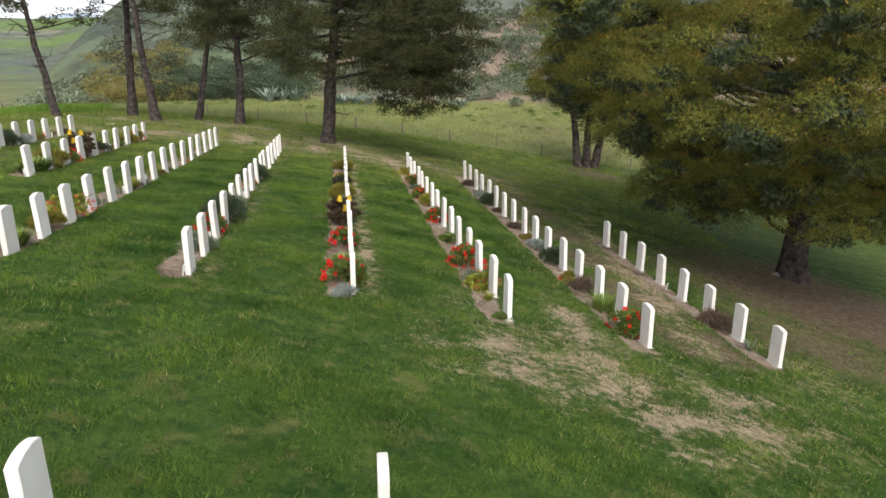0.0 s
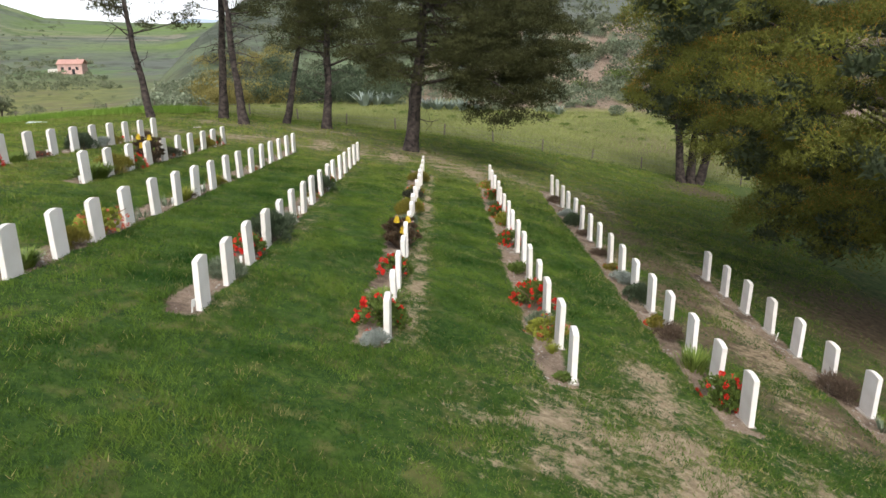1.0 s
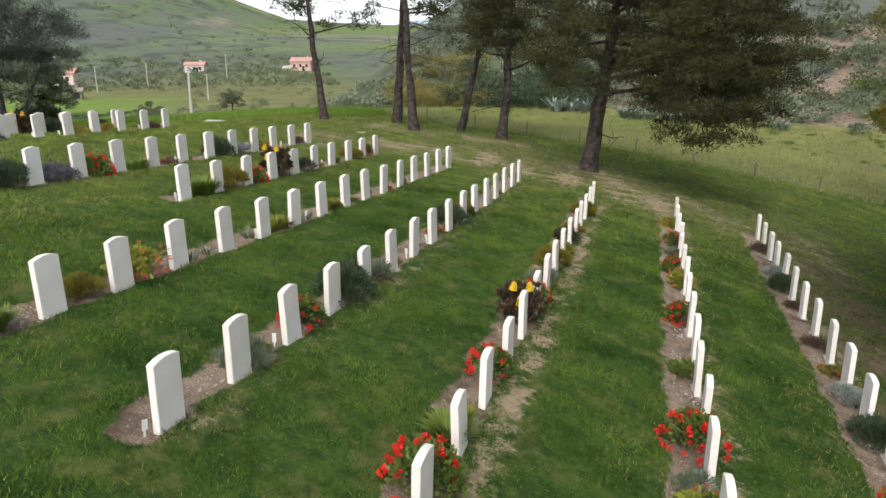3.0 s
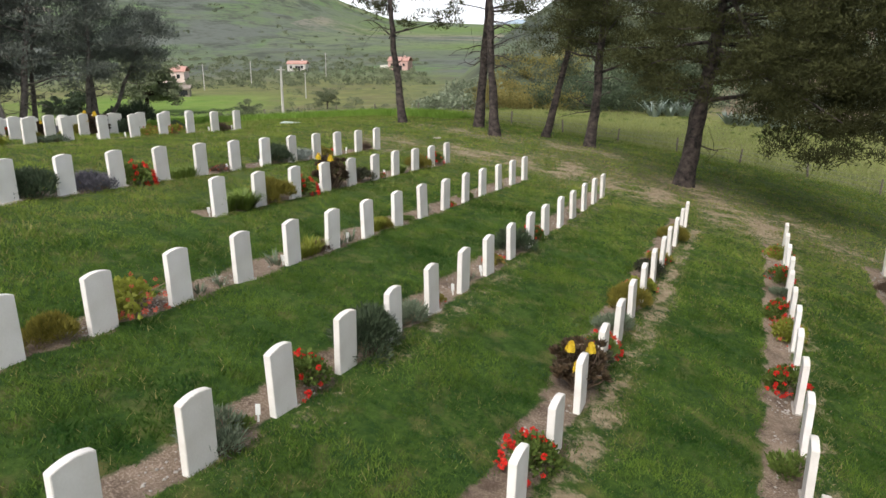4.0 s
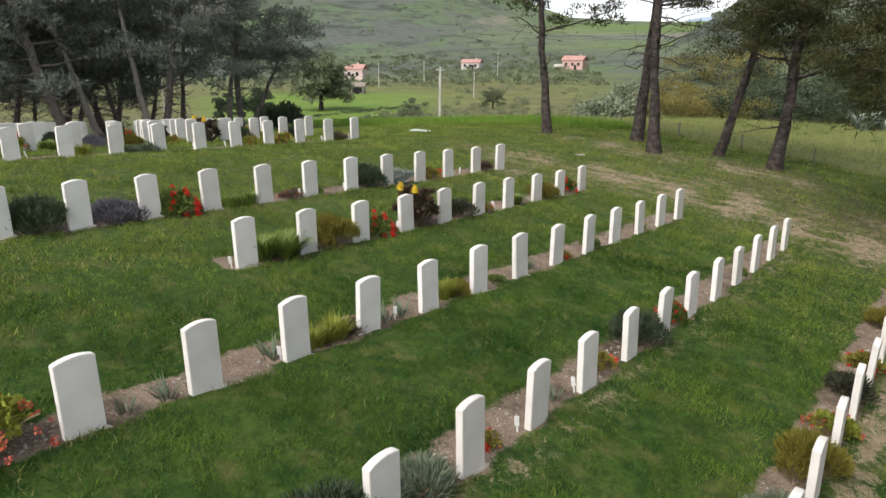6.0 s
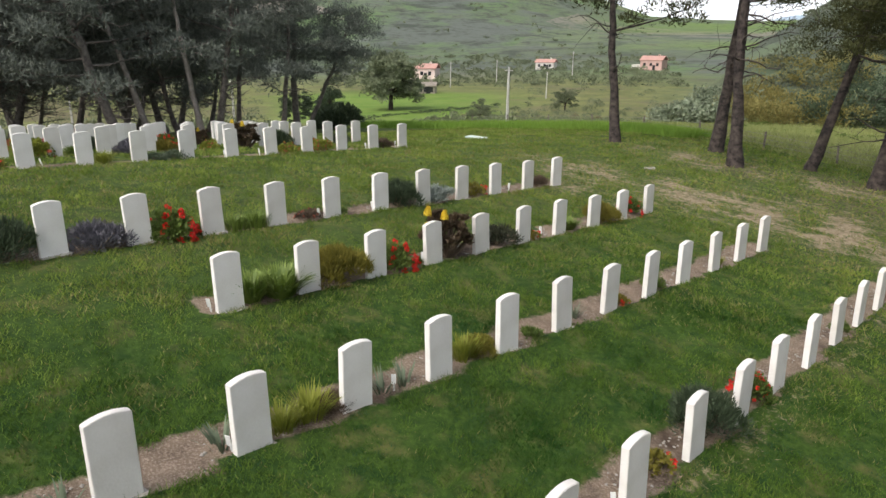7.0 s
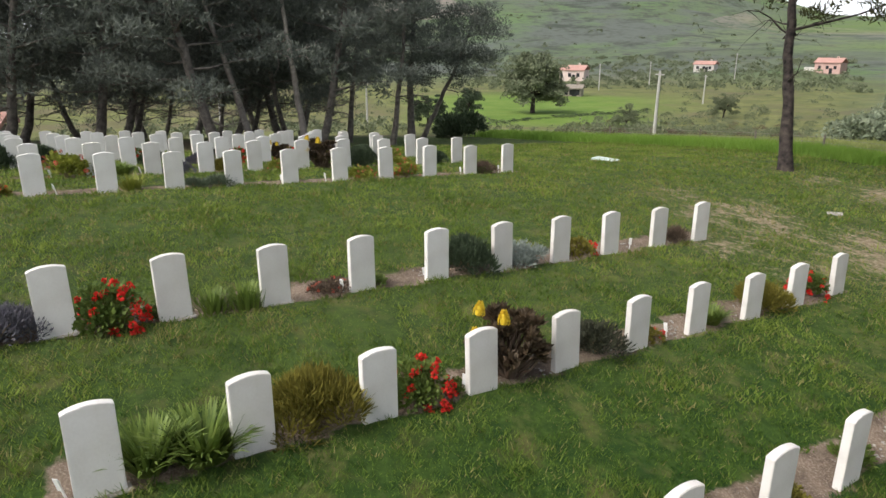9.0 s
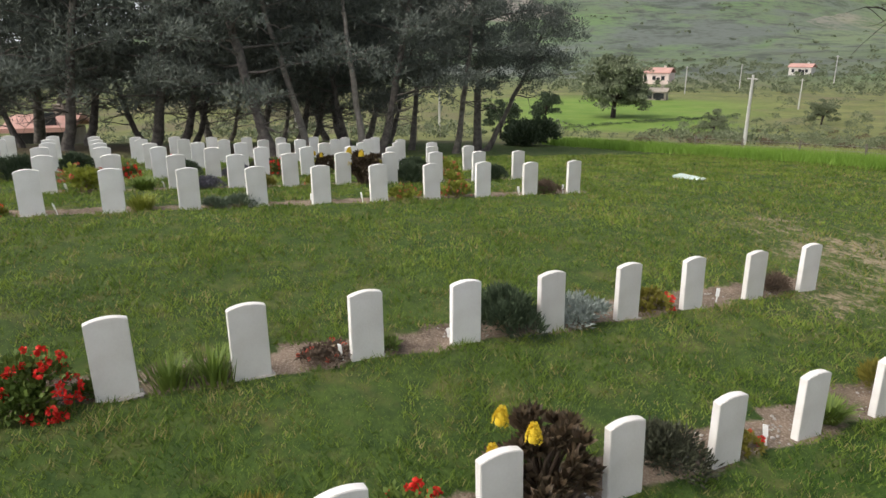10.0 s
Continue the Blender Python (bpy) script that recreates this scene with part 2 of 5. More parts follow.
def litter_mask(x, y):
    """Where fallen needles cover the ground: under the pines."""
    m = 0 * x
    for px, py, rad, amount in ((5.1, 12.4, 1.4, 0.85), (4.6, 15.2, 1.6, 0.9), (4.1, 18, 1.6, 0.9), (3.6, 21, 1.7, 0.85), (3.0, 24, 1.8, 0.8), (2.4, 27, 1.9, 0.7), (1.8, 30, 2.0, 0.6), (11.2, 19.8, 5.6, 0.95), (8.6, 14.6, 3.0, 0.75), (8.6, 40, 2.5, 0.8), (-5.7, 33.4, 3.6, 0.62), (-9.5, 35.0, 3.8, 0.5), (-1.5, 31.0, 3.2, 0.45), (-11.4, 38.6, 2.8, 0.55), (-15.0, 36.4, 2.6, 0.5),
                                (-17.2, 38.8, 1.6, 0.45), (-19.8, 36.0, 0.9, 0.5), (-38, 20, 8.0, 0.8), (-39, 12, 8.0, 0.8)):
        m = np.maximum(m, amount * np.exp(-(((x - px) ** 2 + (y - py) ** 2) / rad ** 2) ** 1.5))
    return m


def stretch(lo, hi, step, reach):
    """Even steps from lo to hi, then ever longer ones out to the reach."""
    mid = list(np.arange(lo, hi, step))
    out, d = [], step
    while sum(out) < reach:
        d *= 1.16
        out.append(d)
    up = list(hi + np.cumsum(out))
    down = list(lo - np.cumsum(out))[::-1]
    return np.array(down + mid + up)


def mesh_of(name, verts, faces, mats):
    me = bpy.data.meshes.new(name)
    verts, faces = np.asarray(verts, np.float32), np.asarray(faces, np.int32)
    n, k = faces.shape
    me.vertices.add(len(verts))
    me.vertices.foreach_set("co", verts.ravel())
    me.loops.add(n * k)
    me.loops.foreach_set("vertex_index", faces.ravel())
    me.polygons.add(n)
    me.polygons.foreach_set("loop_start", np.arange(0, n * k, k, dtype=np.int32))
    for m in mats:
        me.materials.append(m)
    me.update(calc_edges=True)
    return me


def ground_material():
    m = bpy.data.materials.new("ground_cover")
    m.use_nodes = True
    n, l = m.node_tree.nodes, m.node_tree.links
    b = n["Principled BSDF"]
    b.inputs["Roughness"].default_value = 0.95
    b.inputs["Specular IOR Level"].default_value = 0.15
    co = n.new("ShaderNodeTexCoord")

    def tex(scale, detail=5, rough=0.6):
        t = n.new("ShaderNodeTexNoise")
        t.inputs["Scale"].default_value, t.inputs["Detail"].default_value, t.inputs["Roughness"].default_value = scale, detail, rough
        l.new(co.outputs["Object"], t.inputs["Vector"])
        return t.outputs[0]

    def span(v, a, b2):
        r = n.new("ShaderNodeMapRange")
        r.inputs["From Min"].default_value, r.inputs["From Max"].default_value = a, b2
        l.new(v, r.inputs["Value"])
        return r.outputs[0]

    def mixed(f, c1, c2):
        x = n.new("ShaderNodeMix")
        x.data_type = "RGBA"
        l.new(f, x.inputs[0])
        for i, c in ((6, c1), (7, c2)):
            if isinstance(c, tuple):
                x.inputs[i].default_value = (*c, 1)
            else:
                l.new(c, x.inputs[i])
        return x.outputs[2]

    def calc(op, a, b2):
        x = n.new("ShaderNodeMath")
        x.operation = op
        for i, v in enumerate((a, b2)):
            if isinstance(v, float):
                x.inputs[i].default_value = v
            else:
                l.new(v, x.inputs[i])
        return x.outputs[0]

    mask = n.new("ShaderNodeVertexColor")
    mask.layer_name = "cover"
    parts = n.new("ShaderNodeSeparateColor")
    l.new(mask.outputs[0], parts.inputs[0])
    soil_a, field_a, wild_a = parts.outputs[0], parts.outputs[1], parts.outputs[2]
    lawn = mixed(span(tex(0.5), 0.3, 0.7), (0.014, 0.042, 0.007), (0.044, 0.088, 0.015))
    lawn = mixed(span(tex(14), 0.35, 0.75), lawn, (0.076, 0.130, 0.023))
    lawn = mixed(span(tex(4.5, 6, 0.65), 0.46, 0.62), lawn, (0.022, 0.056, 0.011))
    lawn = mixed(span(tex(2.2), 0.52, 0.76), lawn, (0.15, 0.142, 0.052))
    soil = mixed(span(tex(3), 0.3, 0.7), (0.115, 0.082, 0.060), (0.28, 0.215, 0.16))
    soil = mixed(span(tex(45, 3), 0.45, 0.75), soil, (0.42, 0.34, 0.27))
    soil = mixed(span(tex(1.3, 5, 0.65), 0.50, 0.68), soil, (0.085, 0.06, 0.045))
    wild = mixed(span(tex(0.12), 0.35, 0.65), (0.125, 0.140, 0.050), (0.220, 0.230, 0.085))
    wild = mixed(span(tex(0.9), 0.45, 0.75), wild, (0.10, 0.115, 0.05))
    wild = mixed(span(tex(0.05, 7, 0.7), 0.50, 0.62), wild, (0.15, 0.135, 0.075))
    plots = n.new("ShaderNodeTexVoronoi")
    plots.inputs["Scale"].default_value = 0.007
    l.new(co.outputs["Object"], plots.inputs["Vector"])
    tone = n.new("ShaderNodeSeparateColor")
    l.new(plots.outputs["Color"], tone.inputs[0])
    # far slopes: greyer base colours that take in the haze of distance
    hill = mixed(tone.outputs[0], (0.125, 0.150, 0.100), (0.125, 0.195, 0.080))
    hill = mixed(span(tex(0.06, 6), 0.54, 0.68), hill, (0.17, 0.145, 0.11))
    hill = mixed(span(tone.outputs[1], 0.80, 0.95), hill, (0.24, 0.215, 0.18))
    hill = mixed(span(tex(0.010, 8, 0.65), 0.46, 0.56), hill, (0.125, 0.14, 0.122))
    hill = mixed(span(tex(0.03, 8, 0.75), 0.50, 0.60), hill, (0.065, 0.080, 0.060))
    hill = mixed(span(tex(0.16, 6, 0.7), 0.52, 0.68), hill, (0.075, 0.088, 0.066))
    field = mixed(span(tex(0.2), 0.3, 0.7), (0.115, 0.20, 0.034), (0.175, 0.25, 0.055))
    geo = mixed(wild_a, lawn, wild)
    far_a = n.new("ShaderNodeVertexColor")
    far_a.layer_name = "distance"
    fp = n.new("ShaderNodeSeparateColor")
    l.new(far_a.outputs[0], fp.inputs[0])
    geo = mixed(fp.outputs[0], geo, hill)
    geo = mixed(field_a, geo, field)
    litter = mixed(span(tex(6), 0.35, 0.7), (0.085, 0.062, 0.042), (0.19, 0.145, 0.095))
    geo = mixed(span(calc("ADD", fp.outputs[2], calc("MULTIPLY", calc("SUBTRACT", tex(2.5, 6, 0.7), 0.5), 1.2)), 0.3, 0.85), geo, litter)
    straw = mixed(span(tex(9), 0.3, 0.7), (0.19, 0.15, 0.095), (0.40, 0.325, 0.225))
    geo = mixed(span(calc("ADD", fp.outputs[1], calc("MULTIPLY", calc("SUBTRACT", tex(5.0, 7, 0.8), 0.5), 2.6)), 0.38, 0.72), geo, straw)
    rough_edge = calc("ADD", soil_a, calc("MULTIPLY", calc("SUBTRACT", tex(7, 6, 0.7), 0.5), 0.9))
    geo = mixed(span(rough_edge, 0.42, 0.62), geo, soil)
    l.new(geo, b.inputs["Base Color"])
    bp = n.new("ShaderNodeBump")
    bp.inputs["Strength"].default_value, bp.inputs["Distance"].default_value = 0.7, 0.04
    l.new(tex(30, 6, 0.7), bp.inputs["Height"])
    l.new(bp.outputs[0], b.inputs["Normal"])
    return m


gx, gy = stretch(-33, 11, 0.22, 4200), stretch(2, 44, 0.22, 4200)
X, Y = np.meshgrid(gx, gy)
fx, fy = X.ravel(), Y.ravel()
R = np.hypot(fx + 5, fy - 15)
AZ = np.degrees(np.arctan2(-(fx + 5), fy - 15))
bed, worn = bed_mask(fx, fy), worn_mask(fx, fy)
fz = height(fx, fy) - 0.035 * bed + 0.012 * waves(fx, fy, 1.1, 31) * (R < 60)
nx, ny = len(gx), len(gy)
idx = np.arange(nx * ny).reshape(ny, nx)
quads = np.stack([idx[:-1, :-1], idx[:-1, 1:], idx[1:, 1:], idx[1:, :-1]], -1).reshape(-1, 4)
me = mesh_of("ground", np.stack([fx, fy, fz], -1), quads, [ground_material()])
me.polygons.foreach_set("use_smooth", np.ones(len(quads), bool))
cover = np.zeros((nx * ny, 4), np.float32)
track = (AZ > 49.5) & (AZ < 51.5) & (R > 62) & (R < 90)
cover[:, 0] = np.maximum(bed, 0.8 * track)
pasture = smooth(430, 480, R) * (1 - smooth(39, 42, AZ)) * smooth(18, 22, AZ) * smooth(-0.7, 0.1, waves(fx, fy, 420, 61))
cover[:, 1] = smooth(95, 105, R) * (1 - smooth(165, 185, R)) * smooth(46, 50, AZ) * (1 - smooth(63, 68, AZ))
cover[:, 1] = np.maximum(cover[:, 1], 0.6 * pasture)
earth = smooth(50, 54, R) * (1 - smooth(100, 130, R)) * (1 - smooth(4, 14, AZ)) * (AZ > -60) * smooth(-0.9, -0.1, waves(fx, fy, 11, 62))
cover[:, 0] = np.maximum(cover[:, 0], 0.75 * earth)
fence_y = 44.6 + (fx - 8) * 0.082
cover[:, 2] = np.maximum(smooth(-0.5, 1.5, fy - fence_y + 0.6 * waves(fx, fy, 6, 8)), smooth(38, 46, R))
# ground under the brightened grass gets part of the paler, yellower tone
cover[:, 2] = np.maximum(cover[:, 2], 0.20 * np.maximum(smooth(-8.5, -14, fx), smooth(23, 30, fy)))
cover[:, 3] = 1
dist = np.zeros((nx * ny, 4), np.float32)
litter = litter_mask(fx, fy)
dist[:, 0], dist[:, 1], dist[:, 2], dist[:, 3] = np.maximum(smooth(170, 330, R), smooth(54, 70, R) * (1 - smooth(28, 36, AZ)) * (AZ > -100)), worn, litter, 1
for key, data in (("cover", cover), ("distance", dist)):
    at_ = me.color_attributes.new(key, "FLOAT_COLOR", "POINT")
    at_.data.foreach_set("color", data.ravel())
tagged(new("ground", me), "sloping cemetery lawn with bare planting beds and hills beyond", "ground", kind="structure")


def cloud_bank():
    """The bright overcast low in the sky, all the way round."""
    m = bpy.data.materials.new("overcast_cloud")
    m.use_nodes = True
    n, l = m.node_tree.nodes, m.node_tree.links
    n.remove(n["Principled BSDF"])
    em, tex, co, mix = n.new("ShaderNodeEmission"), n.new("ShaderNodeTexNoise"), n.new("ShaderNodeTexCoord"), n.new("ShaderNodeMix")
    mix.data_type = "RGBA"
    mix.inputs[6].default_value, mix.inputs[7].default_value = (0.86, 0.92, 1.0, 1), (1.10, 1.12, 1.15, 1)
    tex.inputs["Scale"].default_value, tex.inputs["Detail"].default_value = 0.0035, 5
    l.new(co.outputs["Object"], tex.inputs["Vector"])
    l.new(tex.outputs[0], mix.inputs[0])
    l.new(mix.outputs[2], em.inputs["Color"])
    l.new(em.outputs[0], n["Material Output"].inputs["Surface"])
    v, k = [], 96
    for j, (r, z) in enumerate(((4780, -300.0), (4780, 200.0), (4700, 600.0), (4500, 1000.0))):
        for i in range(k):
            a3 = i / k * 2 * math.pi
            v.append((-5 + math.cos(a3) * r, 15 + math.sin(a3) * r, z))
    f = [(j * k + i, j * k + (i + 1) % k, (j + 1) * k + (i + 1) % k, (j + 1) * k + i) for j in range(3) for i in range(k)]
    tagged(new("backdrop_sky", mesh_of("backdrop_sky", v, f, [m])), "bright white overcast sky above the horizon", "sky", kind="structure")


cloud_bank()


def far_mountain():
    """A faint blue ridge behind the hills, at the edge of sight."""
    az = np.radians(np.linspace(5, 50, 90))
    deg = np.degrees(az)
    top = 62 + 34 * np.exp(-((deg - 27) / 3.5) ** 2) + 10 * np.sin(az * 33) + 5 * np.sin(az * 95)
    v = []
    for k, a3 in enumerate(az):
        for r, z in ((3700, -60.0), (4000, top[k] * 0.5), (4200, top[k]), (4500, -60.0)):
            v.append((-5 - math.sin(a3) * r, 15 + math.cos(a3) * r, z))
    f = [(4 * k + j, 4 * k + j + 1, 4 * k + j + 5, 4 * k + j + 4) for k in range(89) for j in range(3)]
    # the pale blue is distance haze, held in the base colour
    mat = material("mountain_painted_haze", (0.30, 0.38, 0.47), (0.38, 0.46, 0.54), 0.95, 0.002, 0)
    tagged(new("backdrop_mountain", mesh_of("backdrop_mountain", v, f, [mat])), "mountain ridge on the skyline in painted blue haze", "mountain", kind="structure")


far_mountain()


def gz(x, y):
    return float(height(x, y))


# ---- shape helpers ----
def part(name, me_or_bm, mat, parent=None, label=""):
    """Links a mesh or bmesh as one object, under a thing if one is given."""
    if isinstance(me_or_bm, bmesh.types.BMesh):
        me2 = bpy.data.meshes.new(name)
        me_or_bm.to_mesh(me2)
        me_or_bm.free()
    else:
        me2 = me_or_bm
    if mat and not len(me2.materials):
        me2.materials.append(mat)
    ob = new(name, me2)
    if parent:
        ob.parent = parent
    return tagged(ob, label)


def box(bm, x, y, z, sx, sy, sz, bevel=0.0):
    r = bmesh.ops.create_cube(bm, size=1, matrix=Matrix.Translation((x, y, z)) @ Matrix.Diagonal((sx, sy, sz, 1)))
    if bevel:
        edges = {ed for v in r["verts"] for ed in v.link_edges}
        bmesh.ops.bevel(bm, geom=list(edges), offset=bevel, segments=2, affect="EDGES", profile=0.6)


def unit(v):
    return v / np.maximum(np.linalg.norm(v, axis=-1, keepdims=True), 1e-6)


def blades(P, D, L, W, rng, droop=0.0):
    """Pointed leaves: at the points P along D, of length L and width W, as kite-shaped quads."""
    n = len(P)
    D = unit(D)
    side = unit(np.cross(D, rng.normal(size=(n, 3))))
    L, W = np.broadcast_to(L, n)[:, None], np.broadcast_to(W, n)[:, None]
    mid = P + D * L * 0.5
    tip = P + D * L
    tip[:, 2] -= (droop * L)[:, 0]
    v = np.stack([P, mid + side * W / 2, tip, mid - side * W / 2], 1).reshape(-1, 3)
    f = np.arange(4 * n).reshape(n, 4)
    return v, f


def join(parts):
    vs, fs, k = [], [], 0
    for v, f in parts:
        vs.append(v)
        fs.append(f + k)
        k += len(v)
    return np.concatenate(vs), np.concatenate(fs)


def tube(points, radii, sides=8):
    """A tapered limb through the points, as quads."""
    pts = np.asarray(points, float)
    t = unit(np.gradient(pts, axis=0))
    ref = np.array([0.3, 0.9, 0.2])
    a = unit(np.cross(t, ref))
    b = np.cross(t, a)
    ang = np.arange(sides) / sides * 2 * np.pi
    ring = pts[:, None] + (a[:, None] * np.cos(ang)[:, None] + b[:, None] * np.sin(ang)[:, None]) * np.asarray(radii)[:, None, None]
    v = ring.reshape(-1, 3)
    k = np.arange(len(pts) - 1)[:, None] * sides
    s = np.arange(sides)[None]
    s2 = (s + 1) % sides
    f = np.stack([k + s, k + s2, k + sides + s2, k + sides + s], -1).reshape(-1, 4)
    return v, f


def dome(n, rng, low=-0.15):
    """Directions over the upper half of a ball."""
    d = unit(rng.normal(size=(n, 3)))
    d[:, 2] = np.where(d[:, 2] < low, -d[:, 2], d[:, 2])
    return d

# ---- headstones ----
def headstone():
    """An upright slab with a shallow curved top, on a low concrete foot."""
    bm = bmesh.new()
    w, t, side, rise = 0.182, 0.041, 0.75, 0.036
    outline = [(-w, -0.15), (w, -0.15), (w, side)]
    for k in range(1, 10):
        a2 = 1 - 2 * k / 10
        outline.append((w * a2, side + rise * (1 - a2 * a2)))
    outline.append((-w, side))
    front = [bm.verts.new((-t, y, z)) for y, z in outline]
    back = [bm.verts.new((t, y, z)) for y, z in outline]
    bm.faces.new(front[::-1])
    bm.faces.new(back)
    for k in range(len(outline)):
        k2 = (k + 1) % len(outline)
        bm.faces.new((front[k], front[k2], back[k2], back[k]))
    bmesh.ops.recalc_face_normals(bm, faces=bm.faces)
    edges = [ed for ed in bm.edges if len(ed.link_faces) == 2 and ed.calc_face_angle() > 0.6]
    bmesh.ops.bevel(bm, geom=edges, offset=0.006, segments=2, affect="EDGES")
    ob = part("headstone", bm, STONE)
    tagged(ob, "white limestone headstone with a shallow curved top in a planted bed", "headstone")
    foot = bmesh.new()
    box(foot, 0.0, 0.01, -0.06, 0.15, 0.41, 0.15, 0.015)
    rng = np.random.RandomState(4)
    for v in foot.verts:
        v.co += Vector(rng.uniform(-0.012, 0.012, 3))
    part("foot", foot, CONCRETE, ob, "weathered concrete footing")
    return ob


rows_rng = np.random.RandomState(7)
model, PLACES = headstone(), {}
ROW_YAW = math.degrees(math.atan2(-STEP[0], STEP[1]))
# how deep the slabs of each row stand in the ground
SINK = {"first": 0.01, "second": 0.055, "third": 0.06, "fourth": 0.07, "fifth": 0.11, "sixth": 0.015, "seventh": 0.005, "eighth": 0.01}
FALL = {"first": 0.005, "second": 0.0085}
used_model = False
for key, (rx, ry, n, sx, sy) in ROWS.items():
    for k in range(n):
        x, y = rx + sx * k, ry + sy * k
        x, y = x + rows_rng.uniform(-0.015, 0.015), y + rows_rng.uniform(-0.02, 0.02)
        m = pose(x, y, gz(x, y) - SINK.get(key, 0.04) - FALL.get(key, 0.0) * k + rows_rng.uniform(-0.02, 0.01), rows_rng.uniform(-1.2, 1.2), rows_rng.uniform(-1.5, 1.5), ROW_YAW + rows_rng.uniform(-2, 2))
        if used_model:
            ob = copy_thing(model, m)
        else:
            ob, used_model = model, True
            ob.matrix_basis = m
        tagged(ob, group="headstones of the far plot" if key.startswith("plot") else "headstones in the long rows")


# ---- trees ----
def needle_clumps(centres, size, per, rng, length=0.16, width=0.03):
    """Sprays of needles round the centres, fuller on top."""
    n = len(centres)
    d = dome(n * per, rng, -0.35)
    c = np.repeat(centres, per, 0)
    s = np.repeat(np.broadcast_to(size, n), per)[:, None]
    r = rng.uniform(0.55, 1.05, (n * per, 1))
    P = c + d * s * r * np.array([1, 1, 0.62])
    D = unit(d * 0.55 + rng.normal(size=d.shape) * 0.75 + np.array([0, 0, 0.45]))
    side = unit(unit(np.cross(D, d)) + rng.normal(size=D.shape) * 0.35) * width * 0.6
    tip = P + D * (rng.uniform(0.7, 1.3, n * per) * length)[:, None]
    return np.stack([P - side, P + side, tip], 1).reshape(-1, 3), np.arange(3 * n * per).reshape(-1, 3)


def bent(start, end, n, wobble, rng):
    t = np.linspace(0, 1, n)[:, None]
    off = np.cumsum(rng.normal(size=(n, 3)) * wobble, 0) * t * (1 - t) * 4 / n ** 0.5
    return np.asarray(start) * (1 - t) + np.asarray(end) * t + off


def pine(name, x, y, tall, thick, lean, crown, label, seed, clumps=130, per=110, needle=NEEDLE, low=0.55, spread=3.2, dead=5, clump=0.55, length=0.2, width=0.035, bough=None, bark=BARK):
    """A pine: bent tapered trunk, limbs, bare twigs and a crown of needle clumps.
    lean: how far the top stands from the foot; crown: offset of its middle."""
    rng = np.random.RandomState(seed)
    ob = new(name)
    ob.location = (x, y, gz(x, y) - 0.05)
    top = np.array([lean[0], lean[1], tall])
    n = 22
    line = bent((0, 0, -0.3), top, n, 0.12, rng)
    line[:2, :2] = 0
    h = np.linspace(0, 1, n)
    radii = thick * (1 - 0.75 * h) * (1 + 0.55 * np.exp(-h * 14))
    tv, tf = tube(line, radii, 12)
    tv = tv + rng.normal(size=tv.shape) * thick * 0.06
    part("trunk", mesh_of("trunk", tv, tf, [bark]), None, ob, "dark fissured bark")
    limbs, centres = [], []
    count = max(10, clumps // 9)
    for k in range(count):
        f = low + (1 - low) * (k / count) ** 0.9
        base = np.array([np.interp(f, h, line[:, i]) for i in range(3)])
        a2 = k * 2.4 + rng.uniform(-0.4, 0.4)
        reach = spread * rng.uniform(0.6, 1.1) * (1.05 - 0.75 * ((f - low) / (1 - low)) ** 1.6)
        tip = base + np.array([math.cos(a2) * reach + crown[0] * 0.5, math.sin(a2) * reach + crown[1] * 0.5, rng.uniform(0.0, 0.35) * reach + crown[2] * 0.4])
        path = bent(base, tip, 6, 0.15, rng)
        limbs.append(tube(path, np.linspace(thick * 0.3 * (1.1 - 0.6 * f), 0.012, 6), 6))
        m = 9
        s = rng.uniform(0.35, 1.05, m)
        along = np.stack([np.interp(s, np.linspace(0, 1, 6), path[:, i]) for i in range(3)], -1)
        centres.append(along + rng.normal(size=(m, 3)) * np.array([0.45, 0.45, 0.28]) * clump * 1.6)
    if bough:
        c, e3, m = np.array(bough[0]), np.array(bough[1]), bough[2]
        inside = unit(rng.normal(size=(m, 3))) * rng.rand(m, 1) ** 0.4 * e3 + c
        centres.append(inside)
        for k in range(8):
            f = rng.uniform(0.45, 0.8)
            base = np.array([np.interp(f, h, line[:, i]) for i in range(3)])
            limbs.append(tube(bent(base, inside[k * 3], 7, 0.25, rng), np.linspace(0.09, 0.02, 7), 6))
    for k in range(dead):
        f = rng.uniform(low * 0.55, low * 1.05)
        base = np.array([np.interp(f, h, line[:, i]) for i in range(3)])
        a2 = rng.uniform(0, 6.28)
        tip = base + np.array([math.cos(a2), math.sin(a2), rng.uniform(-0.25, 0.35)]) * rng.uniform(0.8, 2.2)
        path = bent(base, tip, 6, 0.18, rng)
        twigs = [tube(path, np.linspace(0.035, 0.008, 6), 5)]
        for j in (2, 3, 4):
            twigs.append(tube(bent(path[j], path[j] + rng.normal(size=3) * 0.45, 4, 0.1, rng), [0.013, 0.01, 0.007, 0.004], 4))
        part("dead_branch", mesh_of("dead_branch", *join(twigs), [bark]), None, ob, "bare dead branch with twigs")
    for v, f in limbs:
        part("limb", mesh_of("limb", v, f, [bark]), None, ob)
    cen = np.concatenate(centres)
    cv, cf = needle_clumps(cen, rng.uniform(0.75, 1.3, len(cen)) * clump, per, rng, length, width)
    part("crown", mesh_of("crown", cv, cf, [needle]), None, ob, "airy crown of needle clumps with gaps")
    return tagged(ob, label, "pine tree")


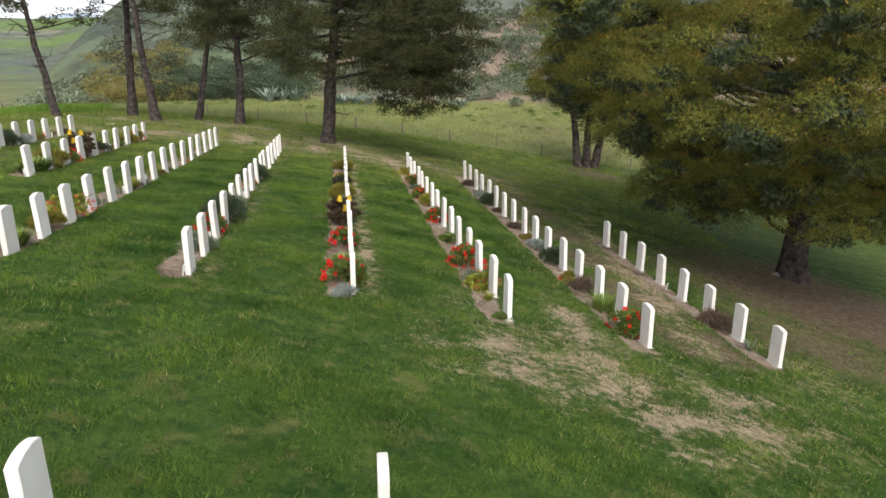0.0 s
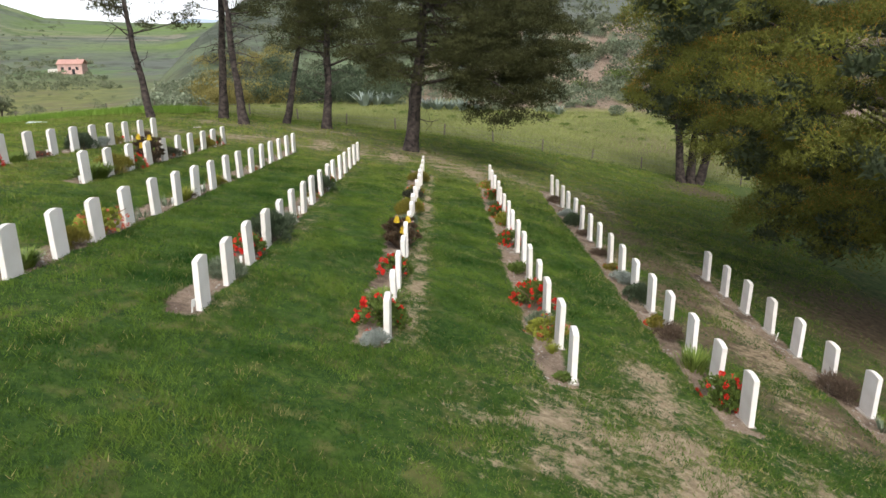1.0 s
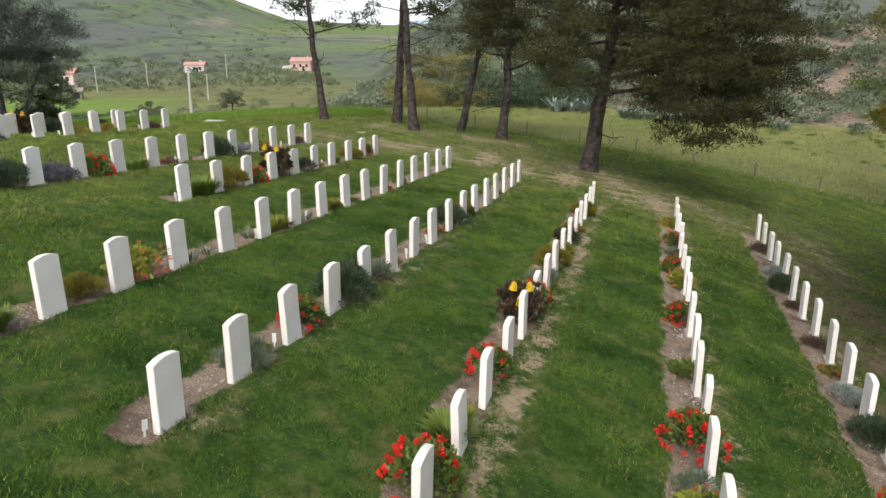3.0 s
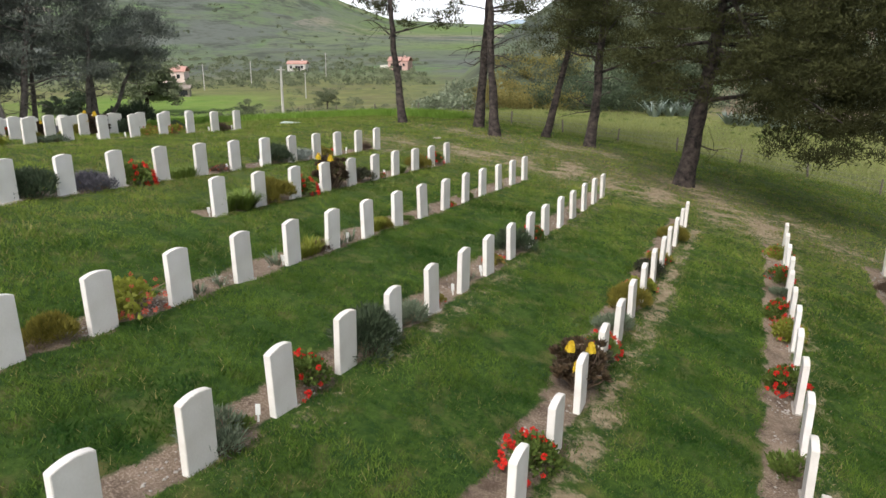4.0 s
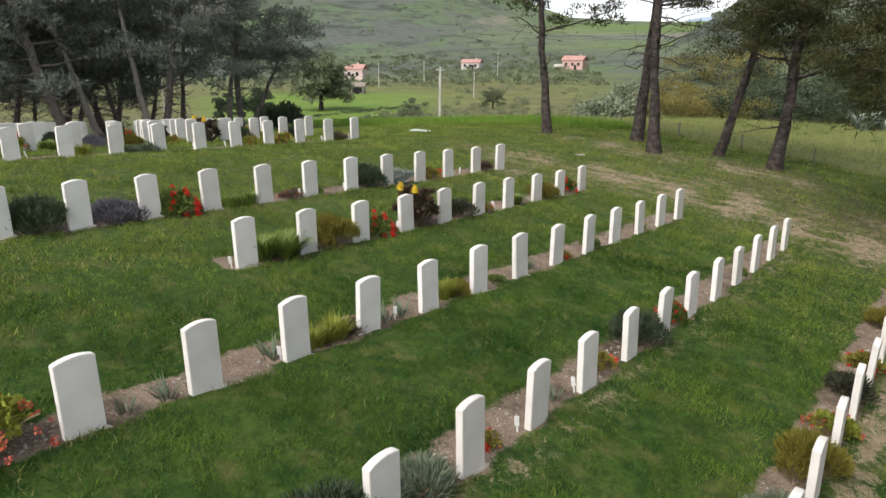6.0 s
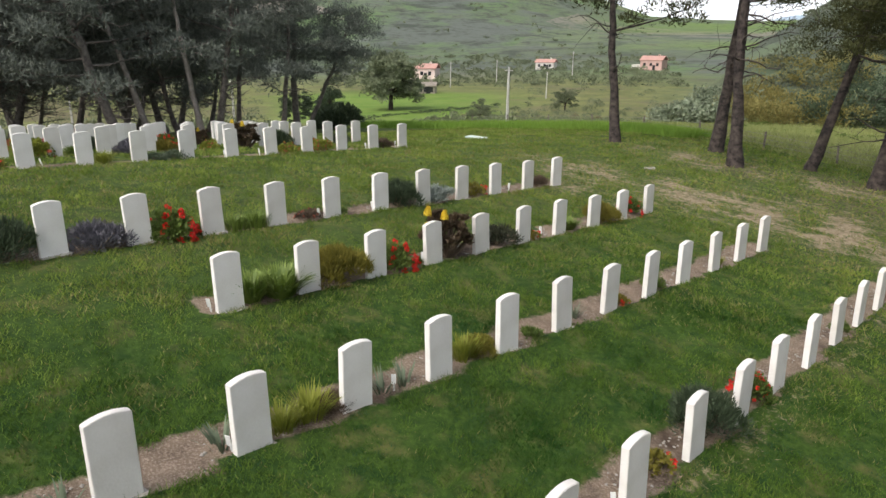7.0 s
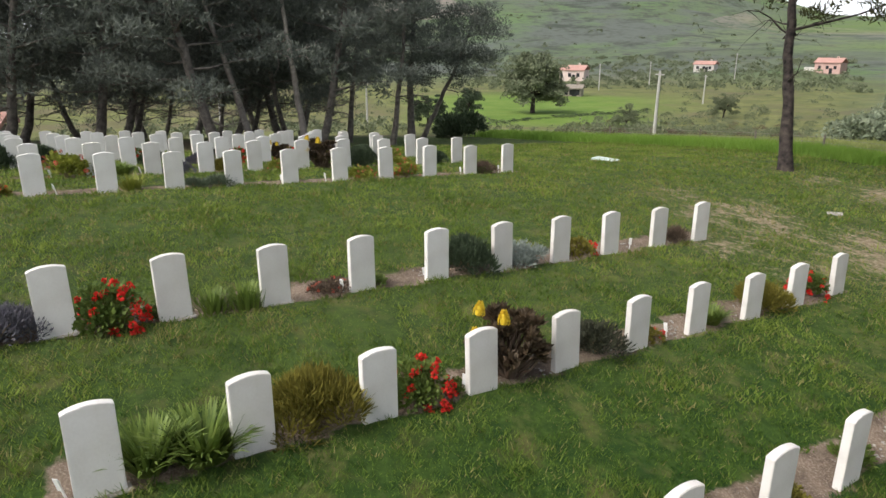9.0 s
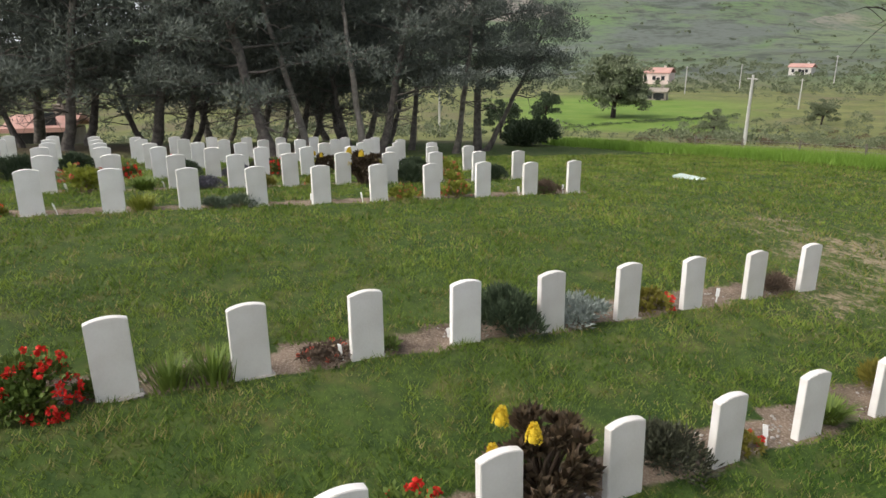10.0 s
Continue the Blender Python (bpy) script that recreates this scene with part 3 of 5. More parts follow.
# the row of pines along the lower edge of the lawn
pine("pine_tree", -19.8, 36.0, 9.5, 0.19, (-1.3, 0.5), (0.6, 0, 0), "slender leaning pine with sparse foliage at the lawn's edge", 21, 80, 90, NEEDLE_ROW, 0.46, 3.4, 7, width=0.045)
pine("pine_tree", -17.2, 38.9, 11, 0.24, (0.6, 0.3), (0, 0, 0), "tall dark pine with bare lower twigs by the fence", 22, 90, 90, NEEDLE_ROW, 0.52, 2.8, 9)
pine("pine_tree", -15.0, 36.6, 11, 0.22, (-1.1, 0.4), (0, 0, 0), "tall dark pine with bare lower twigs by the fence", 23, 90, 90, NEEDLE_ROW, 0.52, 2.8, 9)
pine("pine_tree", -13.9, 39.8, 9.5, 0.19, (1.6, 0.3), (0.5, 0, 0), "leaning pine with a slim trunk by the fence", 24, 120, 90, NEEDLE_ROW, 0.5, 2.4, 6)
pine("pine_tree", -11.4, 39.2, 10, 0.24, (0.6, 0.3), (0, 0, 0), "dark pine with hanging foliage by the fence", 25, 260, 150, NEEDLE_ROW, 0.36, 3.3, 6, length=0.17, width=0.03)
pine("pine_tree", -5.7, 33.9, 9.5, 0.32, (0.8, 0.8), (0.6, 0, -0.6), "dark pine with a thick trunk and drooping crown", 26, 420, 170, NEEDLE_ROW, 0.34, 4.6, 5, length=0.17, width=0.03, bough=((4.6, -1.6, 4.6), (3.1, 2.2, 3.3), 330))
for k, (px, py, ln) in enumerate(((8.15, 42.3, -0.5), (8.7, 42.5, 0.3), (9.2, 42.7, 1.4))):
    pine("pine_tree", px, py, 9, 0.24, (ln, 0.2), (0.4, 0, 0), "dark pine trunk in a close group of three", 30 + k, 150, 130, NEEDLE_ROW, 0.34, 2.8, 3)


def spreading_pine():
    """The broad pine: bulging boughs that hang low and widen upwards."""
    rng = np.random.RandomState(41)
    ob = new("spreading_pine")
    bx, by = 11.9, 22.5
    ob.location = (bx, by, gz(bx, by) - 0.1)
    h = np.linspace(0, 1, 14)
    line = bent((0, 0, -0.3), (0.4, 0.5, 13.5), 14, 0.15, rng)
    v, f = tube(line, 0.40 * (1 - 0.75 * h) * (1 + 0.7 * np.exp(-h * 18)), 14)
    part("trunk", mesh_of("trunk", v + rng.normal(size=v.shape) * 0.02, f, [BARK]), None, ob, "thick dark fissured trunk")
    root = tube(bent((0, 0, 0.35), (-1.3, -0.1, -0.05), 6, 0.05, rng), np.linspace(0.22, 0.06, 6), 8)
    part("root", mesh_of("root", *root, [BARK_PALE]), None, ob, "pale exposed root")
    zs, rs = [1.6, 2.6, 4.2, 6.5, 9.0, 11.0, 12.5, 13.5], [4.2, 4.8, 5.9, 9.3, 10.4, 8.4, 5.0, 2.0]
    fine = np.linspace(1.9, 13.5, 400)
    share = np.cumsum(np.interp(fine, zs, rs))
    share /= share[-1]
    count, boughs, limbs = 290, [], []
    for k in range(count):
        z = float(np.interp((k * 0.75488 + 0.31) % 1.0, share, fine))
        a2 = k * 0.56984 * 2 * math.pi
        inner = k % 4 == 0
        r = float(np.interp(z, zs, rs)) * (rng.uniform(0.45, 0.65) if inner else rng.uniform(0.80, 1.0)) - 0.5
        c = np.array([math.cos(a2) * r, math.sin(a2) * r, z + rng.uniform(-0.25, 0.25)])
        boughs.append((c, rng.uniform(0.75, 1.45)))
        if k % 4 == 0:
            foot = np.array([np.interp(min(0.95, z / 13.5 * 0.8), h, line[:, i]) for i in range(3)])
            limbs.append(tube(bent(foot, c, 7, 0.25, rng), np.linspace(0.11, 0.03, 7), 6))
    for v, f in limbs:
        part("limb", mesh_of("limb", v, f, [BARK]), None, ob)
    cen, size, high, cores = [], [], [], []
    for c, s in boughs:
        m = 28 if c[2] < 9.0 else 6
        d = dome(m, rng, -0.12)
        cen.append(c + d * s * np.array([1.0, 1.0, 0.62]) * rng.uniform(0.85, 1.1, (m, 1)))
        size.append(rng.uniform(0.26, 0.38, m) * s)
        high.extend(d[:, 2] > 0.25)
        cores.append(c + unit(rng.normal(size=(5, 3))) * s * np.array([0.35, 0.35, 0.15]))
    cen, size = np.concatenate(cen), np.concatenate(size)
    # shade between the boughs, painted with the darker needles
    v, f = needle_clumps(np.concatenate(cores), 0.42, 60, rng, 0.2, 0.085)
    part("inner_foliage", mesh_of("inner_foliage", v, f, [NEEDLE_DARK]), None, ob, "inner foliage, crown shade painted as darker needles")
    v, f = needle_clumps(cen, size, 100, rng, 0.10, 0.023)
    part("crown", mesh_of("crown", v, f, [NEEDLE]), None, ob, "bulging boughs of olive green needles")
    pick = np.array(high) & (rng.rand(len(cen)) < 0.5)
    v, f = needle_clumps(cen[pick] + np.array([0, 0, 0.08]), size[pick] * 1.0, 30, rng, 0.085, 0.023)
    part("young_shoot", mesh_of("young_shoot", v, f, [NEEDLE_GOLD]), None, ob, "golden brown young shoots")
    return tagged(ob, "broad spreading pine with low olive green boughs and golden shoots", "pine tree")


spreading_pine()

# the grove behind the far plot
GROVE_LABEL = "tall dark pine in a dense grove behind the graves"
GROVE = ((468, 27, 0), (130, 36, 1), (230, 37, 2), (253, 31, 0), (305, 33, 1), (328, 37, 2), (352, 43, 0), (392, 45, 2), (447, 40, 1), (490, 42, 2), (517, 36, 1), (543, 37, 2), (567, 48, 0),
         (597, 37, 1), (610, 33, 2), (645, 46, 0), (670, 29, 1), (683, 38, 2), (90, 31, 1), (40, 41, 0), (5, 34, 2), (-60, 33, 0), (-140, 38, 1), (60, 56, 0))
grove, g_rng = {}, np.random.RandomState(60)
for k, (across, r, kind) in enumerate(GROVE):
    a2 = radians(71.1) - math.atan((across - 784) / 1289)
    px, py = -6.6 - math.sin(a2) * r, 18.5 + math.cos(a2) * r
    if kind not in grove:
        tall, thick, lean, seed = ((10.5, 0.21, (-1.2, -2.4), 51), (11.5, 0.17, (0.8, 2.8), 52), (10.0, 0.13, (0.5, -3.0), 53))[kind]
        ob = grove[kind] = pine("grove_pine", px, py, tall, thick, lean, (0, 0, 0), GROVE_LABEL, seed, 290, 50, NEEDLE_GROVE_HAZE, 0.22, 3.4, 9, 0.62, 0.24, 0.06, bark=BARK_GROVE_HAZE)
    else:
        s = g_rng.uniform(0.88, 1.1)
        ob = copy_thing(grove[kind], pose(px, py, gz(px, py) - 0.05, 0, 0, g_rng.uniform(-40, 40) + 180 * (k % 2)))
        ob.scale = (s, s, s)
    tagged(ob, group="pines of the grove")
pine("forked_pine", -36.4, 30.3, 7.5, 0.2, (-0.9, 0.8), (0.8, 1.2, 0), "slim forked pine with an airy crown at the grove's edge", 71, 130, 90, NEEDLE_GROVE_HAZE, 0.42, 2.6, 3, bark=BARK_GROVE_HAZE)
pine("forked_pine", -36.1, 30.5, 6.0, 0.13, (1.2, 2.6), (0.4, 0.8, 0), "slim forked pine with an airy crown at the grove's edge", 72, 70, 90, NEEDLE_GROVE_HAZE, 0.55, 1.6, 2, bark=BARK_GROVE_HAZE)
pine("grove_pine", -34.5, 28.6, 7.5, 0.14, (0.3, 0.8), (0, 0, 0), "slim pine at the grove's edge", 73, 110, 90, NEEDLE_GROVE_HAZE, 0.45, 2.2, 2, bark=BARK_GROVE_HAZE)
pine("grove_pine", -37.5, 27.5, 8.0, 0.14, (-0.5, 0.8), (0, 0, 0), "slim pine at the grove's edge", 74, 110, 90, NEEDLE_GROVE_HAZE, 0.42, 2.2, 2, bark=BARK_GROVE_HAZE)
# two slim bare trunks, bleached by weather, in front of the grove
pine("bare_pine", -34.2, 24.6, 9.0, 0.15, (-1.0, -0.9), (0, 0, 0), "slim pale grey pine with a mostly bare trunk", 75, 60, 70, NEEDLE_GROVE_HAZE, 0.72, 2.0, 9, bark=BARK_PALE)
pine("bare_pine", -35.0, 22.6, 8.6, 0.15, (-0.3, -2.2), (0, 0, 0), "slim pale grey pine with a mostly bare trunk", 76, 60, 70, NEEDLE_GROVE_HAZE, 0.72, 2.0, 9, bark=BARK_PALE)

# ---- plants of the beds ----
def straps(n, length, width, rng, spread=0.6, drop=0.5, foot=0.06):
    """Arching strap leaves that rise from one foot."""
    a2 = rng.uniform(0, 6.28, n)
    out = np.stack([np.cos(a2), np.sin(a2)], -1)
    L = length * rng.uniform(0.6, 1.1, n)
    sp = spread * rng.uniform(0.4, 1.2, n)
    s = np.linspace(0, 1, 5)
    side = np.stack([-out[:, 1], out[:, 0], 0 * a2], -1)
    base = out * foot * rng.rand(n, 1)
    rows = []
    for k, t in enumerate(s):
        h = L * (0.95 * t - drop * sp * t * t)
        xy = base + out * (L * sp * t)[:, None]
        p = np.stack([xy[:, 0], xy[:, 1], h], -1)
        w = width * (1 - t ** 2.2) * 0.5 + 0.001
        rows.append(np.stack([p - side * w, p + side * w], 1))
    v = np.stack(rows, 1).reshape(-1, 3)
    k = np.arange(n)[:, None] * 10
    j = np.arange(4)[None] * 2
    f = np.stack([k + j, k + j + 1, k + j + 3, k + j + 2], -1).reshape(-1, 4)
    return v, f


def mound(n, size, length, width, rng, up=0.4, inner=0.5, lumps=7):
    """A bushy mound of small leaves with an uneven outline."""
    lc = dome(lumps, rng, 0.0) * np.array([0.55, 0.55, 0.45])
    which = rng.randint(0, lumps, n)
    d = dome(n, rng, -0.1)
    r = rng.uniform(inner, 1, (n, 1))
    P = (lc[which] + d * r * rng.uniform(0.38, 0.55, (lumps, 1))[which]) * np.asarray(size)
    P[:, 2] = np.maximum(P[:, 2], 0.0)
    D = d + rng.normal(size=d.shape) * 0.45 + np.array([0, 0, up])
    return blades(P, D, length * rng.uniform(0.6, 1.3, n), width * rng.uniform(0.7, 1.3, n), rng)


def flower_ball(radius, n, rng, petal):
    d = unit(rng.normal(size=(n, 3)))
    return blades(d * radius * 0.35, d + rng.normal(size=d.shape) * 0.35, radius * 0.9, petal, rng)


fl_rng = np.random.RandomState(90)
BLOOM_RED = mesh_of("flower_head", *flower_ball(0.055, 26, fl_rng, 0.04), [PETAL_RED])
BLOOM_ORANGE = mesh_of("flower_head", *flower_ball(0.045, 20, fl_rng, 0.03), [PETAL_ORANGE])


def cone_mesh():
    """The yellow cone of an aeonium: rings of small petals."""
    rng = np.random.RandomState(91)
    n = 220
    h = rng.rand(n)
    a2 = rng.uniform(0, 6.28, n)
    r = 0.075 * (1 - h ** 1.6) + 0.012
    P = np.stack([np.cos(a2) * r, np.sin(a2) * r, h * 0.24], -1)
    D = np.stack([np.cos(a2), np.sin(a2), 0 * a2 + 0.5], -1)
    core = tube([(0, 0, 0.0), (0, 0, 0.12), (0, 0, 0.2), (0, 0, 0.25)], [0.07, 0.066, 0.045, 0.008], 8)
    return mesh_of("flower_cone", *join([blades(P, D, 0.04, 0.03, rng), core]), [PETAL_YELLOW])


CONE = cone_mesh()


def flowering(name, label, leaf, bloom, size, heads, seed, leaves=900, leafw=0.045):
    rng = np.random.RandomState(seed)
    ob = new(name)
    foliage = part("foliage", mesh_of("foliage", *mound(leaves, size, 0.06, leafw, rng, 0.3), [leaf]), None, ob)
    stems = [tube(bent((0, 0, 0), np.array([rng.uniform(-0.6, 0.6) * size[0], rng.uniform(-0.6, 0.6) * size[1], size[2] * 0.7]), 4, 0.03, rng), [0.012, 0.01, 0.008, 0.005], 5) for k in range(8)]
    for v, f in stems:
        part("stem", mesh_of("stem", v, f, [TWIG]), None, ob)
    for k in range(heads):
        d = dome(1, rng, 0.1)[0]
        b = new("flower_head", bloom)
        b.parent = foliage
        s = rng.uniform(0.4, 0.85)
        b.matrix_basis = Matrix.LocRotScale(Vector(d * np.array(size) * rng.uniform(0.82, 1.02)), Euler(rng.uniform(0, 6, 3)), Vector((s, s, s)))
    return tagged(ob, label, "flowering plant")


def bushy(name, label, leaf, size, n, length, width, seed, up=0.5, category="shrub", inner=0.45, lumps=8):
    rng = np.random.RandomState(seed)
    ob = new(name)
    part("foliage", mesh_of("foliage", *mound(n, size, length, width, rng, up, inner, lumps), [leaf]), None, ob)
    stems = [tube(bent((0, 0, -0.02), np.array([rng.uniform(-0.5, 0.5) * size[0], rng.uniform(-0.5, 0.5) * size[1], size[2] * 0.6]), 4, 0.03, rng), [0.014, 0.011, 0.008, 0.005], 5) for k in range(7)]
    for v, f in stems:
        part("stem", mesh_of("stem", v, f, [TWIG]), None, ob)
    return tagged(ob, label, category)


def strappy(name, label, leaf, n, length, width, seed, spread=0.6, drop=0.5, foot=0.1):
    rng = np.random.RandomState(seed)
    ob = new(name)
    part("foliage", mesh_of("foliage", *straps(n, length, width, rng, spread, drop, foot), [leaf]), None, ob)
    return tagged(ob, label, "strap-leaved plant")


def aeonium(seed):
    rng = np.random.RandomState(seed)
    ob = new("aeonium")
    stems, leaves = [], []
    tips = []
    for k in range(58):
        d = dome(1, rng, 0.15)[0]
        tip = d * np.array([0.38, 0.36, 0.50]) * rng.uniform(0.5, 1.05) + np.array([0, 0, 0.20])
        tips.append(tip)
        stems.append(tube(bent((rng.uniform(-0.06, 0.06), rng.uniform(-0.06, 0.06), -0.02), tip, 5, 0.04, rng), [0.026, 0.022, 0.018, 0.014, 0.012], 6))
        m = 26
        a2 = np.arange(m) * 2.4
        el = np.linspace(0.1, 1.25, m)
        D = np.stack([np.cos(a2) * np.cos(el), np.sin(a2) * np.cos(el), np.sin(el)], -1) + d * 0.5
        leaves.append((tip, blades(np.zeros((m, 3)), D, rng.uniform(0.10, 0.15, m), 0.05, rng)))
    for (v, f), (tip, (v2, f2)) in zip(stems, leaves):
        stem = part("stem", mesh_of("stem", v, f, [LEAF_BROWN]), None, ob, "bare brown stem")
        part("rosette", mesh_of("rosette", v2, f2, [LEAF_PLUM]), None, stem, "dark plum leaf rosette").location = tip
    for k, (cx, cy, cz) in enumerate(((-0.05, -0.34, 0.72), (0.16, -0.16, 0.68), (0.10, -0.42, 0.52))):
        c = new("flower_cone", CONE)
        c.parent = ob
        c.matrix_basis = pose(cx, cy, cz - 0.06, 6 * k - 6, 8 - 7 * k, 0) @ Matrix.Scale(0.56, 4)
    return tagged(ob, "dark plum aeonium with yellow flower cones on bare stems", "succulent")


KINDS = {
    "geranium": lambda: flowering("geranium", "bushy geranium with bright red flower heads between headstones", LEAF_GREEN, BLOOM_RED, (0.36, 0.38, 0.44), 46, 101, 1500, 0.04),
    "red_low": lambda: flowering("red_succulent", "low plant with scattered red flowers between headstones", LEAF_OLIVE, BLOOM_RED, (0.28, 0.30, 0.26), 9, 102, 600),
    "kalanchoe": lambda: flowering("kalanchoe", "wide plant with orange red flowers over yellow green leaves", LEAF_LIME, BLOOM_ORANGE, (0.36, 0.46, 0.42), 26, 103, 800, 0.06),
    "pink_low": lambda: flowering("low_heather", "low grey green cushion with faded red flowers", LEAF_BROWN, BLOOM_ORANGE, (0.26, 0.36, 0.20), 12, 104, 800, 0.02),
    "rosemary": lambda: bushy("rosemary", "dense dark green rosemary bush beside a headstone", LEAF_DARK, (0.50, 0.55, 0.60), 6200, 0.10, 0.017, 105, 0.8, inner=0.65, lumps=12),
    "lavender": lambda: bushy("lavender", "rounded grey mauve lavender mound between headstones", LEAF_MAUVE, (0.45, 0.58, 0.40), 5200, 0.075, 0.017, 106, 0.6, inner=0.75, lumps=14),
    "santolina": lambda: bushy("santolina", "silver grey santolina cushion between headstones", LEAF_GREY, (0.38, 0.42, 0.32), 2600, 0.07, 0.018, 107, 0.5),
    "cushion": lambda: bushy("grey_cushion", "grey green low cushion plant beside a headstone", LEAF_CUSHION, (0.36, 0.40, 0.28), 2000, 0.10, 0.014, 108, 0.7),
    "heath": lambda: bushy("heath", "golden olive heath mound between headstones", LEAF_OLIVE, (0.44, 0.54, 0.44), 5400, 0.11, 0.014, 109, 1.0, inner=0.7, lumps=12),
    "dark_shrub": lambda: bushy("dark_shrub", "dark green low shrub between headstones", LEAF_SHADE, (0.42, 0.46, 0.36), 2600, 0.08, 0.02, 110, 0.6),
    "dry": lambda: bushy("dry_heather", "brown dry heather mound between headstones", LEAF_BROWN, (0.36, 0.42, 0.34), 2400, 0.09, 0.012, 111, 0.7),
    "small": lambda: bushy("small_herb", "small green herb in the bare bed", LEAF_GREEN, (0.20, 0.22, 0.16), 500, 0.07, 0.025, 112, 0.7),
    "agapanthus": lambda: strappy("agapanthus", "arching strap-leaved agapanthus clump beside a headstone", LEAF_AGAPANTHUS, 400, 0.47, 0.033, 113, 0.66, 0.60, 0.16),
    "daylily": lambda: strappy("daylily", "green grassy clump of upright daylily leaves", LEAF_AGAPANTHUS, 190, 0.34, 0.020, 114, 0.5, 0.5, 0.26),
    "lime": lambda: strappy("golden_grass", "yellow green grassy tuft in the bed", LEAF_LIME, 260, 0.34, 0.011, 115, 0.6, 0.55, 0.16),
    "sprout": lambda: strappy("narcissus", "few grey green narcissus leaves in bare soil", LEAF_CUSHION, 26, 0.30, 0.02, 116, 0.6, 0.5, 0.10),
    "aeonium": lambda: aeonium(117),
}
# which plant stands at which gap of a row: (gap, kind, size)
PLANTING = {
    "first": [(0.5, "rosemary", 1.0), (1.5, "lavender", 0.95), (2.42, "geranium", 1.15), (2.8, "small", 1), (3.35, "daylily", 0.95), (3.68, "daylily", 1.0), (4.62, "pink_low", 1.0), (5.2, "small", 0.9),
              (6.5, "rosemary", 0.95), (7.5, "santolina", 1.2), (8.45, "red_low", 1.25), (10.5, "dry", 0.9)],
    "second": [(0.30, "agapanthus", 1.0), (0.66, "agapanthus", 1.18), (1.5, "heath", 1.15), (2.45, "geranium", 1.0), (2.8, "small", 0.8), (3.42, "aeonium", 1.08), (4.5, "dark_shrub", 1.1), (5.3, "red_low", 0.8), (6.4, "agapanthus", 0.72),
               (7.5, "heath", 0.95), (8.5, "geranium", 0.9)],
    "third": [(0.4, "agapanthus", 0.8), (1.5, "heath", 0.7), (2.45, "kalanchoe", 1.25), (3.35, "sprout", 0.8), (3.7, "sprout", 1), (4.8, "sprout", 1.1), (5.3, "lime", 0.9), (5.58, "lime", 1.05), (5.8, "dry", 0.6), (6.35, "sprout", 1.1), (6.6, "sprout", 1.0),
              (7.45, "lime", 1.0), (7.7, "heath", 0.55), (8.5, "small", 0.8), (9.4, "sprout", 0.9), (10.4, "red_low", 0.6), (11.4, "small", 1.1), (13.4, "lime", 0.6)],
    "fourth": [(1.3, "cushion", 0.95), (1.55, "small", 0.7), (2.42, "geranium", 0.95), (3.48, "rosemary", 1.0), (4.42, "cushion", 1.1), (5.4, "red_low", 0.55), (6.5, "sprout", 0.8), (7.55, "red_low", 0.8), (8.5, "rosemary", 0.85), (9.5, "geranium", 0.75), (12.5, "small", 0.8)],
    "fifth": [(-0.22, "santolina", 0.68), (0.35, "geranium", 1.15), (1.1, "agapanthus", 0.85), (1.6, "lime", 0.55), (2.6, "geranium", 0.95), (4.4, "aeonium", 1.0), (4.95, "dark_shrub", 0.95), (5.5, "geranium", 0.8), (6.4, "cushion", 1.0), (7.4, "heath", 0.9), (8.3, "kalanchoe", 0.8),
              (9.4, "dark_shrub", 0.95), (10.5, "red_low", 1.0), (12.4, "heath", 0.9)],
    "sixth": [(-0.1, "small", 0.8), (0.75, "lime", 0.5), (1.35, "kalanchoe", 0.95), (1.75, "cushion", 0.8), (2.5, "geranium", 1.15), (4.4, "small", 1.3), (6.4, "geranium", 0.95), (8.4, "kalanchoe", 1.0), (9.2, "geranium", 0.95), (10.5, "cushion", 0.8), (11.5, "geranium", 0.85), (13.4, "kalanchoe", 0.9)],
    "seventh": [(0.45, "geranium", 1.05), (1.55, "daylily", 1.2), (2.6, "dry", 0.9), (3.1, "red_low", 1.0), (4.45, "rosemary", 0.7), (5.5, "santolina", 0.95), (6.4, "red_low", 0.8), (7.5, "dry", 0.7), (9.4, "dry", 0.6), (10.5, "rosemary", 0.7), (11.5, "santolina", 0.95), (13.5, "dry", 0.8)],
    "eighth": [(0.5, "sprout", 1.0), (1.5, "dry", 1.15)],
    "plot_one": [(-0.6, "red_low", 1.2), (1.35, "lime", 1.15), (2.35, "cushion", 0.8), (2.75, "cushion", 0.95), (5.5, "kalanchoe", 0.9), (6.5, "kalanchoe", 1.0), (8.4, "small", 1.3), (9.4 - 0.9, "small", 0.8), (8.5, "dry", 1.0)],
    "plot_two": [(0.5, "kalanchoe", 1.5), (1.45, "agapanthus", 0.9), (2.45, "lavender", 0.7), (3.4, "heath", 0.8), (4.5, "kalanchoe", 0.8), (5.5, "aeonium", 1.15), (6.5, "rosemary", 0.9), (7.4, "kalanchoe", 0.9), (8.5, "rosemary", 0.7)],
    "plot_three": [(1.5, "rosemary", 1.1), (3.4, "geranium", 0.9), (4.5, "rosemary", 0.8), (5.5, "lavender", 0.9), (6.4, "geranium", 1.0), (7.4, "aeonium", 0.8), (8.5, "heath", 0.9), (9.5, "rosemary", 0.9), (10.4, "kalanchoe", 1.1)],
    "plot_four": [(2.5, "rosemary", 1.0), (4.4, "geranium", 1.0), (6.5, "dark_shrub", 1.0), (8.4, "geranium", 0.9), (9.5, "lavender", 1.0)],
}
p_rng = np.random.RandomState(120)
models = {}
